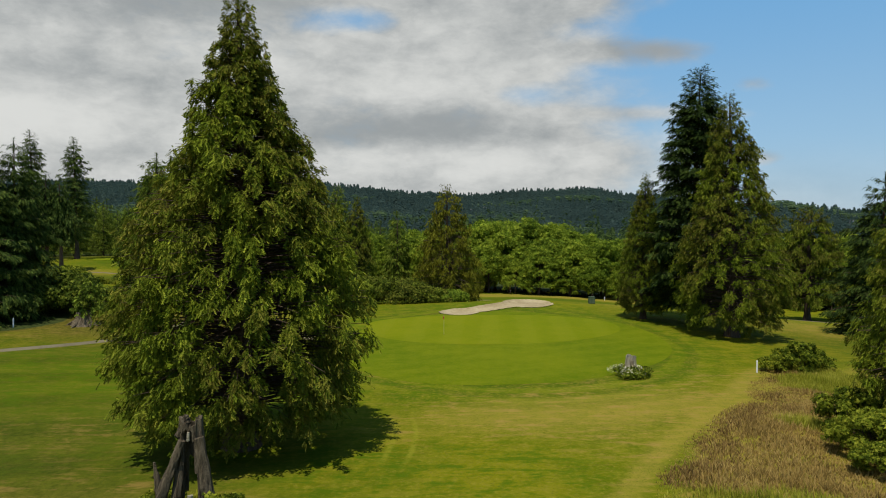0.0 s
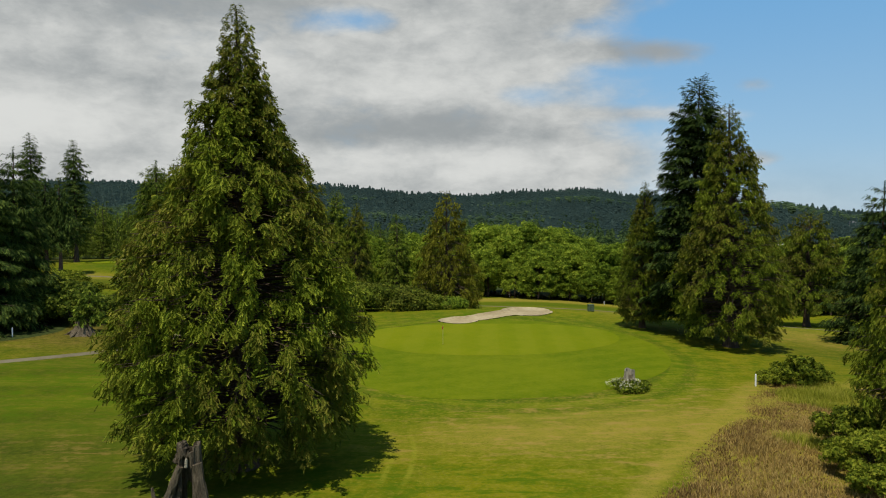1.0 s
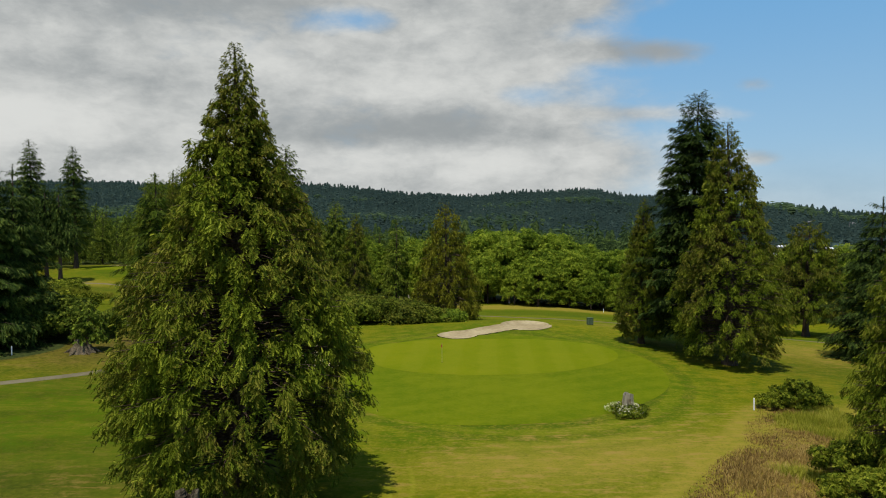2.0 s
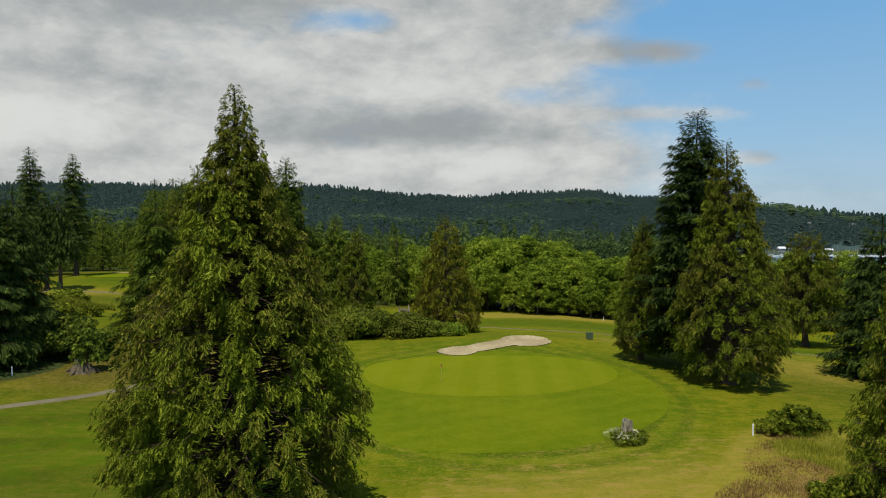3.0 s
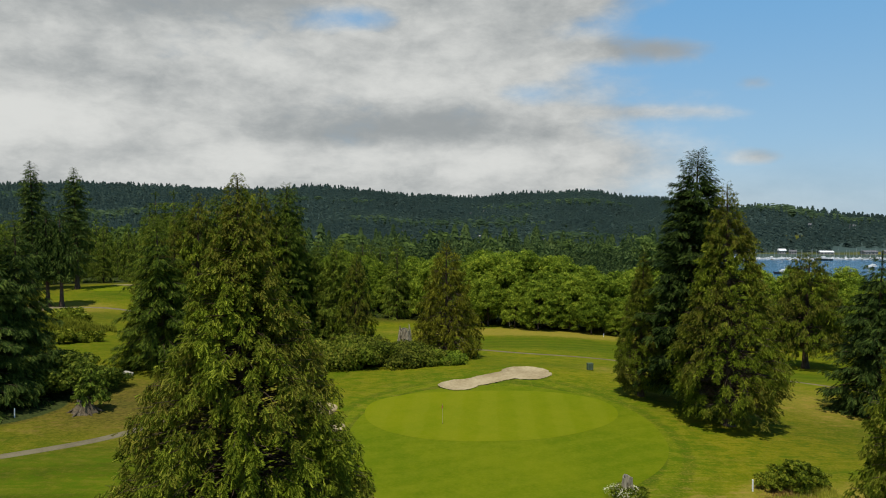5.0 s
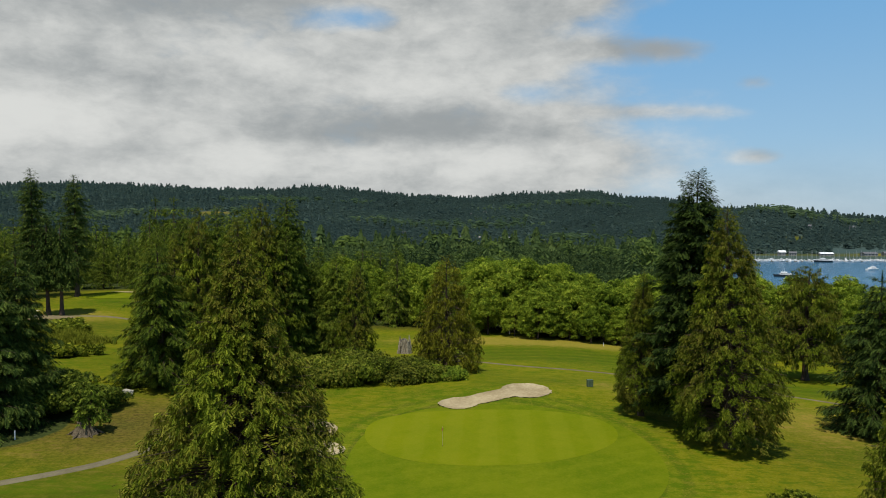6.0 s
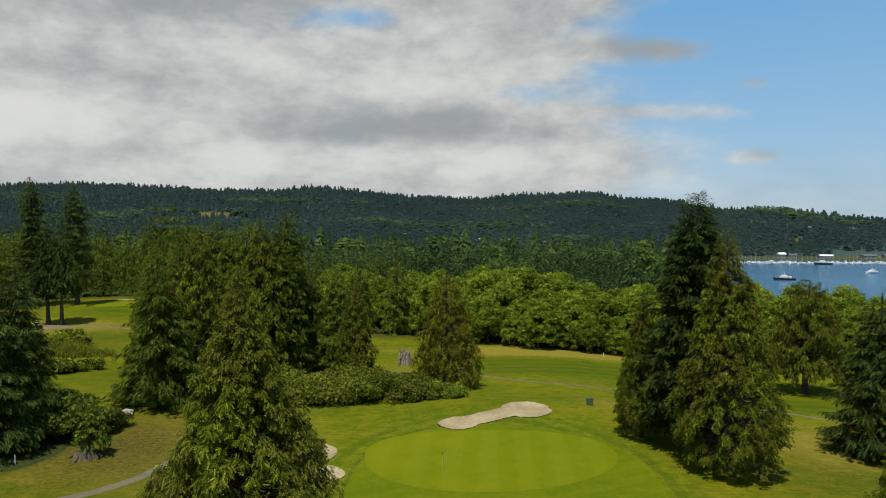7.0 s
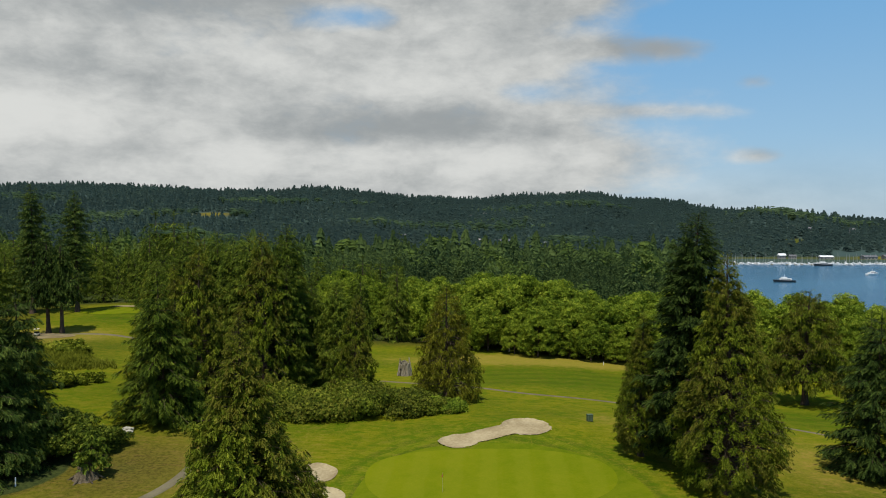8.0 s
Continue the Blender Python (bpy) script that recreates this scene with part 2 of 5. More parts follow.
M_CEDAR_B = foliage("cedar_sprays_bronze", (0.058, 0.060, 0.006), (0.205, 0.205, 0.016), (0.380, 0.360, 0.036), 0.36, 0.8, own_tint=0.6)
M_FIR = foliage("fir_needles", (0.013, 0.025, 0.006), (0.068, 0.110, 0.020), (0.180, 0.235, 0.042), 0.20, 0.6, own_tint=0.55)
M_FIR_B = foliage("spruce_needles", (0.022, 0.041, 0.006), (0.138, 0.196, 0.020), (0.345, 0.400, 0.046), 0.32, 0.6, own_tint=0.55)
M_ALDER = foliage("alder_leaves", (0.050, 0.088, 0.008), (0.165, 0.232, 0.018), (0.350, 0.400, 0.036), 0.45)
M_SHRUB = foliage("shrub_leaves", (0.036, 0.056, 0.004), (0.135, 0.172, 0.012), (0.310, 0.325, 0.030), 0.42, 0.8, own_tint=0.75)
M_SALAL = foliage("salal_leaves", (0.026, 0.042, 0.004), (0.100, 0.136, 0.010), (0.255, 0.280, 0.026), 0.3, 0.5, own_tint=0.6, bronze=0.35)
M_SHRUB_D = foliage("dark_shrub_leaves", (0.018, 0.034, 0.004), (0.072, 0.105, 0.010), (0.190, 0.220, 0.024), 0.34, 0.8, own_tint=0.75)
# Blue-green needle colour with the far hills' air haze mixed in.
M_HAZEFIR = foliage("hazed_far_forest", (0.056, 0.088, 0.074), (0.079, 0.123, 0.102), (0.112, 0.165, 0.116), 0.58, 0.005, own_tint=0.25, shine=0.0)
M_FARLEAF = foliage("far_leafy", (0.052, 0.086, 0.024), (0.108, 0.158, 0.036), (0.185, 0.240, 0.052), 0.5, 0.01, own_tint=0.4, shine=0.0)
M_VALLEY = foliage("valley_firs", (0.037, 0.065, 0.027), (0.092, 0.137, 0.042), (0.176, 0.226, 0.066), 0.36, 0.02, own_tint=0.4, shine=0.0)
# Lightest tone lifted to carry some of the slopes' haze.
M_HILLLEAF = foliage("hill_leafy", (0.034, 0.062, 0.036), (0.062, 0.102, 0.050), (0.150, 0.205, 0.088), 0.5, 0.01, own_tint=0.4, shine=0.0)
M_STUMP = surface("torn_wood", (0.060, 0.050, 0.034), (0.33, 0.285, 0.20), 0.95, 2.0, 0.9, stretch=(4, 4, 0.5))
M_BROWNGRASS = foliage("seeding_grass", (0.14, 0.085, 0.030), (0.25, 0.160, 0.055), (0.40, 0.28, 0.10), 0.5, 0.3, own_tint=0.5, shine=0.0)
M_DRYGRASS = foliage("dry_grass", (0.21, 0.140, 0.042), (0.38, 0.265, 0.080), (0.58, 0.44, 0.155), 0.5, 0.3, own_tint=0.45, shine=0.0)
M_TALLGRASS = foliage("tall_green_grass", (0.15, 0.165, 0.014), (0.28, 0.285, 0.028), (0.45, 0.42, 0.075), 0.5, 0.3, own_tint=0.45, shine=0.0)
M_RUSH = foliage("rushes", (0.085, 0.100, 0.010), (0.150, 0.165, 0.016), (0.240, 0.240, 0.035), 0.4, 0.12, own_tint=0.45, shine=0.0)
M_FLOWER = foliage("white_flowers", (0.40, 0.39, 0.22), (0.54, 0.52, 0.34), (0.66, 0.63, 0.46), 0.3, 0.8)


def build_water(n):
    co = n.add("ShaderNodeTexCoord").outputs["Object"]
    w = n.noise(n.add("ShaderNodeMapping", Vector=co, Scale=(0.25, 0.5, 1)).outputs[0], 1.0, 4.0)
    big_w = n.noise(co, 0.008, 3.0)
    c = n.mix(n.ramp(big_w, 0.35, 0.65), (0.012, 0.062, 0.115), (0.022, 0.090, 0.150))
    bp = n.add("ShaderNodeBump", Height=w, Strength=0.5, Distance=0.6)
    return n.add("ShaderNodeBsdfPrincipled", Base_Color=c, Roughness=0.18, IOR=1.33, Normal=bp)


M_WATER = material("bay_water", build_water)


# ---- the lie of the land ----
def ease(v, lo, hi):
    s = np.clip((np.asarray(v, float) - lo) / (np.asarray(hi, float) - lo), 0.0, 1.0)
    return s * s * (3.0 - 2.0 * s)


FINE = np.arange(-600.0, 1300.0, 1.0)
_raw = np.interp(FINE, [-600, 0, 55, 75, 90, 101, 108, 120, 140, 155, 185, 205, 260, 400, 700, 1000, 1300],
                 [0, 0, 0.1, 0.4, 0.8, 1.2, 0.6, -0.9, -2.4, -4.0, -6.4, -7.0, -8, -10.5, -14, -13, -12])
_k = np.exp(-0.5 * (np.arange(-18, 19) / 6.0) ** 2)
PROFILE = np.convolve(np.pad(_raw, 18, mode="edge"), _k / _k.sum(), "valid")
SEA = -18.0


def swell(x, y, s):
    return (np.sin(x / s + 1.3 * np.sin(y / (1.7 * s))) + np.sin(y / (0.8 * s) + 2.1 + np.cos(x / (1.3 * s)))) * 0.5


def bunker_main(x, y):
    """About 1 inside the long bunker behind the green, 0 outside."""
    d1 = np.hypot((x - 12.0) / 3.7, (y - 96.6) / 3.6)
    d2 = np.hypot((x - 2.3) / 2.9, (y - 91.9) / 2.6)
    u = np.clip(((x - 2.3) * 9.7 + (y - 91.9) * 4.7) / (9.7 ** 2 + 4.7 ** 2), 0, 1)
    d3 = np.hypot(x - 2.3 - 9.7 * u, y - 91.9 - 4.7 * u) / 1.9
    return np.minimum(np.minimum(d1, d2), d3) + 0.05 * swell(x, y, 0.55) + 0.03 * swell(x + 5, y, 0.23)


def bunker_a(x, y):
    return np.hypot((x + 14.8) / 2.5, (y - 80.0) / 2.6) + 0.09 * swell(x, y, 0.8)


def bunker_b(x, y):
    return np.hypot((x + 13.2) / 2.7, (y - 74.2) / 2.7) + 0.09 * swell(x + 3, y, 0.9)


def ridge(a):
    """Height of the skyline's ground, by bearing."""
    return np.interp(a, [-1.5, -0.65, -0.4, -0.235, -0.19, -0.07, 0.05, 0.13, 0.21, 0.26, 0.345, 0.42, 0.51, 0.65, 1.2],
                     [141, 136, 129, 115, 124, 109, 99, 106, 117, 106, 92, 57, 47, 30, 26])


def height(x, y):
    x, y = np.asarray(x, float), np.asarray(y, float)
    z = np.interp(y, FINE, PROFILE)
    z = z + ease(-x, 8, 110) * np.interp(y, [20, 40, 75, 95, 130, 187, 216, 300, 500], [0, 0.3, 3.2, 4.2, 5.0, 7.0, 10.0, 11.0, 3.0])
    z = z - ease(x, 18, 75) * np.interp(y, [30, 40, 60, 88, 140, 200, 300], [0, 0.1, 0.7, 3.4, 4.4, 2.0, 0])
    z = z + 0.95 * np.exp(-((x - 11) / 9) ** 2 - ((y - 98.5) / 6.5) ** 2)
    z = z + 0.5 * np.exp(-((x + 15.5) / 6) ** 2 - ((y - 84) / 5) ** 2)
    near = (1 - ease(np.hypot(x - 5, y - 72), 14, 30)) if np.ndim(x) else (1 - ease(math.hypot(x - 5, y - 72), 14, 30))
    z = z + 0.10 * swell(x, y, 9.0) * (1 - near) + 0.5 * swell(x, y, 47.0) * ease(y, 120, 200)
    for shape in (bunker_main, bunker_a, bunker_b):
        z = z - 0.38 * (1 - ease(shape(x, y), 0.72, 1.02))
    # the far valley and the wooded hill behind it
    a = x / np.maximum(np.abs(y), 60.0)
    far = np.interp(a, [0.38, 0.46], [2080, 1420])
    foot = np.interp(a, [0.36, 0.43], [880, 960])
    rise = ease(y, foot, far)
    top = ridge(a) + 7.0 * swell(x, y, 95.0) * ease(y, 1000, 1300)
    hill = rise * (top + 13.0) * (1 - 0.55 * ease(y, far + 50, far + 900))
    z = z + hill + 1.5 * swell(x, y, 60.0) * ease(y, 260, 420) * (1 - rise)
    wet = ease(a, 0.345, 0.392) * ease(y, 250, 330) * (1 - ease(y, 890, 935))
    return z * (1 - wet) - 26.0 * wet


def ground_z(x, y):
    return float(height(np.array([x]), np.array([y]))[0])


def mesh_object(name, verts, faces, mat, parent=None, smooth=False):
    """One mesh object from arrays of corners and of triangles or quads."""
    me = bpy.data.meshes.new(name)
    verts, faces = np.asarray(verts, np.float32), np.asarray(faces, np.int32)
    nf, k = faces.shape
    me.vertices.add(len(verts))
    me.vertices.foreach_set("co", verts.ravel())
    me.loops.add(nf * k)
    me.loops.foreach_set("vertex_index", faces.ravel())
    me.polygons.add(nf)
    me.polygons.foreach_set("loop_start", np.arange(0, nf * k, k, dtype=np.int32))
    me.polygons.foreach_set("loop_total", np.full(nf, k, np.int32))
    if smooth:
        me.polygons.foreach_set("use_smooth", np.ones(nf, bool))
    me.materials.append(mat)
    me.update(calc_edges=True)
    ob = new(name, me)
    if parent:
        ob.parent = parent
    return ob


def part(name, bm, mat, parent, label=""):
    """Links a bmesh as one mesh object under a thing or a part."""
    me = bpy.data.meshes.new(name)
    bm.to_mesh(me)
    bm.free()
    me.materials.append(mat)
    ob = new(name, me)
    if parent:
        ob.parent = parent
    return tagged(ob, label) if label else ob


def thing(name, at, label, category, group="", kind="", turn=0.0):
    ob = new(name)
    ob.empty_display_size = 0.2
    ob.matrix_basis = pose(*at, 0, 0, turn)
    return tagged(ob, label, category, group, kind)


# ---- ground sheet ----
def axis(*runs):
    out = [np.arange(lo, hi, step) for lo, hi, step in runs]
    return np.concatenate(out)


GX = axis((-4600, -900, 150), (-900, -300, 25), (-300, -62, 4), (-62, 62, 0.62), (62, 300, 4), (300, 900, 25), (900, 4601, 150))
GY = axis((-600, -60, 60), (-60, 15, 4), (15, 128, 0.62), (128, 260, 2.2), (260, 1000, 14), (1000, 2300, 30), (2300, 4801, 125))
gx, gy = np.meshgrid(GX, GY)
gz = height(gx, gy)
for hollow in (bunker_main, bunker_a, bunker_b):
    gz = gz - 0.22 * (1 - ease(hollow(gx, gy), 0.74, 0.90))
nx, ny = len(GX), len(GY)
idx = np.arange(nx * ny).reshape(ny, nx)
quads = np.stack([idx[:-1, :-1], idx[:-1, 1:], idx[1:, 1:], idx[1:, :-1]], -1).reshape(-1, 4)
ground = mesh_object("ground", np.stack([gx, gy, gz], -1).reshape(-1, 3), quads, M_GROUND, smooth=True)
tagged(ground, "mown and sun-dried golf course grass on gently rolling ground", "ground", kind="structure")


def path_left(y):
    return np.interp(y, [40, 58, 63, 69, 76, 90, 120], [-62, -48, -41.2, -33.6, -30.6, -31.5, -36])


def covers(x, y):
    """Kinds of cover: how dry, how closely mown, how wooded; the last also darkens some open turf."""
    blob = lambda cx, cy, rx, ry: np.exp(-((x - cx) / rx) ** 2 - ((y - cy) / ry) ** 2)
    dry = 0.36 + 0.85 * blob(4, 43, 8, 5) + 0.7 * blob(13, 47, 7, 4) + 0.4 * blob(-2, 38, 4, 3) + 1.2 * blob(-16, 28, 9, 4.5) + 0.5 * blob(-22, 40, 6, 4) + 0.85 * blob(-38, 80, 13, 12) + 0.6 * blob(-24, 84, 8, 12)
    dry = dry + 2.3 * blob(26, 183, 32, 9) + 1.0 * blob(50, 88, 9, 12) + 0.6 * blob(26, 103, 6, 6) + 0.5 * blob(-4, 57, 5, 4) + 2.6 * blob(-108, 181, 14, 11)
    dry = dry + 0.65 * (1 - ease(np.abs(x - np.interp(y, [20, 30, 37, 49, 56, 62], [4, 8, 12.2, 21, 25.4, 30])), 0.25, 1.2)) * (1 - ease(y, 56, 62))
    dry = dry + 0.42 * ease(x, -2, 14) * (1 - ease(y, 52, 64)) + 1.1 * ease(x, np.interp(y, [20, 37, 56], [7, 13, 26]), np.interp(y, [20, 37, 56], [9, 15, 28])) * (1 - ease(y, 55, 60)) + 0.45 * blob(5, 88.5, 7, 2.2) - 0.5 * blob(0, 33, 7, 7)
    # Fairway; its reach down to y 22 also stands in for corner vignetting.
    mown = ease(path_left(y) * -1 + x, -0.5, 2.0) * (1 - ease(x, -14, -6)) * ease(y, 22, 34) * (1 - ease(y, 62, 72))
    mown = mown + ease(y, 134, 142) * (1 - ease(y, 160, 178)) * ease(x, -4, 6) * (1 - ease(x, 60, 75)) * 0.8
    mown = mown + blob(-48, 118, 16, 12) * 0.9 + blob(-98, 210, 12, 12) + 0.8 * blob(66, 121, 22, 13)
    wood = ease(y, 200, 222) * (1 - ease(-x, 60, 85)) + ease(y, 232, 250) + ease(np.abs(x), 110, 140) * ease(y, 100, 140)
    # Blobs at x -38 and -28: brown soil, deepened for tree shade and vignetting.
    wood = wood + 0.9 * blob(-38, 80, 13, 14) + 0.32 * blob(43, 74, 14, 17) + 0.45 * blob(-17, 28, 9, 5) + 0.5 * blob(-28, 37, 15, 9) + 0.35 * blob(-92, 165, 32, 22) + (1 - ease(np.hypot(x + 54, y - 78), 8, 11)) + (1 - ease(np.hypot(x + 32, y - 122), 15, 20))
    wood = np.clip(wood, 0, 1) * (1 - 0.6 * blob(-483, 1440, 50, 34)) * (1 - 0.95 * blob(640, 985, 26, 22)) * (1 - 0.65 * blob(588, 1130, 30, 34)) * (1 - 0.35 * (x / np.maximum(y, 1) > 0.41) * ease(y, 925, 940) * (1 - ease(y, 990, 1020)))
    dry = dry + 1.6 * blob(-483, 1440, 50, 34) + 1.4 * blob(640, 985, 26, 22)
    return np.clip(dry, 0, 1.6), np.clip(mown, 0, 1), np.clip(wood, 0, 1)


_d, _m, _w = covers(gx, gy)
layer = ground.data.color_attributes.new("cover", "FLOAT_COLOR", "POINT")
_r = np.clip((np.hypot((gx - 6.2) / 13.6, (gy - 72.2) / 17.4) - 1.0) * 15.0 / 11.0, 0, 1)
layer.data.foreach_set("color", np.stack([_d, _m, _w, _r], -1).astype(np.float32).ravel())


def lawn(name, cx, cy, outline, mat, lift, label, category, rings=26, segs=120):
    """A patch with a round, uneven outline that lies on the ground."""
    th = np.linspace(0, 2 * math.pi, segs, endpoint=False)
    rx = outline(th)
    rr = np.linspace(0, 1, rings + 1)[1:]
    x = cx + np.outer(rr, rx[0])
    y = cy + np.outer(rr, rx[1])
    v = np.vstack([[[cx, cy, ground_z(cx, cy) + lift]], np.stack([x, y, height(x, y) + lift], -1).reshape(-1, 3)])
    f = []
    for s in range(segs):
        q = (s + 1) % segs
        f.append((0, 1 + s, 1 + q, 1 + q))
        for r in range(rings - 1):
            i, j = 1 + r * segs, 1 + (r + 1) * segs
            f.append((i + s, j + s, j + q, i + q))
    quads_ = [q for q in f if q[2] != q[3]]
    tris = [q[:3] for q in f if q[2] == q[3]]
    me = bpy.data.meshes.new(name)
    me.from_pydata([tuple(p) for p in v], [], tris + quads_)
    me.materials.append(mat)
    for p in me.polygons:
        p.use_smooth = True
    ob = new(name, me)
    return tagged(ob, label, category, kind="structure")


def green_outline(grow):
    def f(t):
        ex, ey = np.cos(t), np.sin(t)
        r = 1 + 0.05 * np.sin(2 * t + 0.6) + 0.035 * np.sin(3 * t + 1.2)
        return (13.6 + grow) * r * np.sign(ex) * np.abs(ex) ** 0.86, (17.2 + grow) * r * np.sign(ey) * np.abs(ey) ** 0.9
    return f


def green_oval(t):
    ex, ey = np.cos(t), np.sin(t)
    r = 1 + 0.05 * np.sin(2 * t + 0.9) + 0.04 * np.sin(3 * t + 0.4)
    return 14.3 * r * np.sign(ex) * np.abs(ex) ** 0.88, 10.2 * r * np.sign(ey) * np.abs(ey) ** 0.92


lawn("fringe", 6.2, 71.8, green_outline(2.6), M_FRINGE, 0.012, "darker closely mown collar round the putting green", "fringe")
lawn("putting_green", 5.6, 79.4, green_oval, M_GREEN, 0.024, "bright striped putting green, cut very short", "putting green")


def sand(name, shape, x0, x1, y0, y1, label, step=0.22):
    """Sand inside a bunker's edge, cut out of a fine grid and pulled to the edge."""
    xs, ys = np.arange(x0, x1, step), np.arange(y0, y1, step)
    X, Y = np.meshgrid(xs, ys)
    d = shape(X, Y)
    v, f = [], []
    ids = -np.ones(X.shape, int)
    for i in range(len(ys) - 1):
        for j in range(len(xs) - 1):
            if d[i:i + 2, j:j + 2].min() < 0.95:
                q = []
                for a, b in ((i, j), (i, j + 1), (i + 1, j + 1), (i + 1, j)):
                    if ids[a, b] < 0:
                        ids[a, b] = len(v)
                        px_, py_ = X[a, b], Y[a, b]
                        if d[a, b] > 0.95:
                            e = 0.05
                            gxd = (shape(px_ + e, py_) - shape(px_ - e, py_)) / (2 * e)
                            gyd = (shape(px_, py_ + e) - shape(px_, py_ - e)) / (2 * e)
                            k = (d[a, b] - 0.95) / max(gxd ** 2 + gyd ** 2, 1e-4)
                            px_, py_ = px_ - gxd * k, py_ - gyd * k
                        v.append((px_, py_, ground_z(px_, py_) + 0.05 + 0.015 * math.sin(px_ * 9) * math.sin(py_ * 7)))
                    q.append(ids[a, b])
                f.append(q)
    ob = mesh_object(name, v, f, M_SAND, smooth=True)
    return tagged(ob, label, "bunker", kind="structure")


sand("sand_bunker", bunker_main, -1, 16.5, 88, 101, "long pale sand bunker cut into the bank behind the green")
sand("sand_bunker", bunker_a, -18, -11.5, 76, 84, "small round sand bunker beside the green")
sand("sand_bunker", bunker_b, -16.5, -10, 70.5, 78, "rounded sand bunker at the green's flank")


def ribbon(name, pts, width, mat, label, category, lift=0.06):
    """A path that follows points over the ground, with a low crown and edges that turn down into the grass."""
    p = np.array(pts, float)
    s = np.concatenate([[0], np.cumsum(np.hypot(*np.diff(p, axis=0).T))])
    t = np.arange(0, s[-1], 0.7)
    k = np.exp(-0.5 * (np.arange(-8, 9) / 4.0) ** 2)
    sm = lambda c: np.convolve(np.pad(np.interp(t, s, c), 8, mode="edge"), k / k.sum(), "valid")
    cx, cy = sm(p[:, 0]), sm(p[:, 1])
    tx, ty = np.gradient(cx), np.gradient(cy)
    ln = np.hypot(tx, ty)
    ox, oy = -ty / ln, tx / ln
    rows = []
    for off, up in ((-0.5, -0.06), (-0.47, 0.0), (-0.2, 0.02), (0.2, 0.02), (0.47, 0.0), (0.5, -0.06)):
        wx, wy = cx + ox * off * width, cy + oy * off * width
        rows.append(np.stack([wx, wy, height(wx, wy) + lift + up], -1))
    v = np.stack(rows, 1)
    n = len(t)
    ii = np.arange(n * 6).reshape(n, 6)
    f = np.stack([ii[:-1, :-1], ii[1:, :-1], ii[1:, 1:], ii[:-1, 1:]], -1).reshape(-1, 4)
    return tagged(mesh_object(name, v.reshape(-1, 3), f, mat, smooth=True), label, category, kind="structure")


ribbon("cart_path", [(-75, 45), (-58, 53), (-48, 58.5), (-41.2, 63), (-37, 66), (-33.4, 69.2), (-31, 74), (-30, 80), (-31, 92)], 1.3, M_PATH,
       "narrow worn asphalt cart path along the fairway", "path")
ribbon("cart_path", [(-14, 145), (-2, 139.5), (7.3, 135), (12.6, 130), (18.4, 126.3), (31.2, 122.5), (42, 117), (54.5, 111.5), (62, 104), (70, 95)], 1.15, M_PATH,
       "thin grey cart path winding across the grass", "path")
ribbon("cart_path", [(-122, 176), (-112, 179), (-103, 186), (-92, 188), (-78, 183)], 1.8, M_PATH, "pale worn cart path below the far green", "path")

def oval(rx, ry):
    return lambda t: (rx * np.cos(t) * (1 + 0.1 * np.sin(2 * t)), ry * np.sin(t) * (1 + 0.08 * np.cos(3 * t)))


lawn("putting_green", -106.0, 221.0, oval(11.0, 8.0), M_GREEN, 0.06, "distant bright putting green below the woods", "putting green", 14, 60)
lawn("bare_dirt", -112.0, 181.0, oval(13.0, 6.5), M_DIRT, 0.05, "trodden bare earth round the trunks on the knoll", "dirt", 12, 60)
lawn("sand_bunker", -105.0, 232.0, oval(8.0, 1.8), M_SAND, 0.10, "distant shallow strip of pale sand", "bunker", 8, 40)

water = mesh_object("water", [(-200, 300, SEA), (2600, 300, SEA), (2600, 1500, SEA), (-200, 1500, SEA)], [(0, 1, 2, 3)], M_WATER)
tagged(water, "calm blue water of a sheltered bay", "water", kind="structure")


# ---- plants ----
UP = np.array([0.0, 0.0, 1.0])


def unit(v):
    return v / np.maximum(np.linalg.norm(v, axis=-1, keepdims=True), 1e-9)


def spray(segs, wide, taper=0.85, rake=0.6, curl=0.45):
    """A flat spray of foliage: a midrib with toothed leaflets on both sides. Corners as (along, aside, off the plane), and triangles."""
    v = [(i / segs, 0.0, 0.0) for i in range(segs + 1)]
    f = []
    for i in range(segs):
        u = i / segs
        w = wide * (1 - taper * u) * (0.75 + 0.5 * ((i * 7) % 3) / 2)
        for side in (-1, 1):
            v.append((min(u + (1 + rake) / segs, 1.02), side * w, -curl * w))
            f.append((i, i + 1, len(v) - 1))
    return np.array(v), np.array(f)


def place_sprays(shape, base, way, aside, size, droop):
    """Copies a spray, or several by turns, to many places at once."""
    if isinstance(shape, list):
        m = len(shape)
        return stack(*[place_sprays(sh, base[k::m], way[k::m], aside[k::m], size[k::m], droop[k::m]) for k, sh in enumerate(shape)])
    v, f = shape
    off = unit(np.cross(way, aside))
    p = v[None, :, 0:1] * way[:, None] + v[None, :, 1:2] * aside[:, None] + v[None, :, 2:3] * off[:, None]
    p = base[:, None] + p * size[:, None, None]
    p[:, :, 2] -= (droop * size)[:, None] * v[None, :, 0] ** 2
    n, k = len(base), len(v)
    return p.reshape(-1, 3), (f[None] + (np.arange(n) * k)[:, None, None]).reshape(-1, 3)


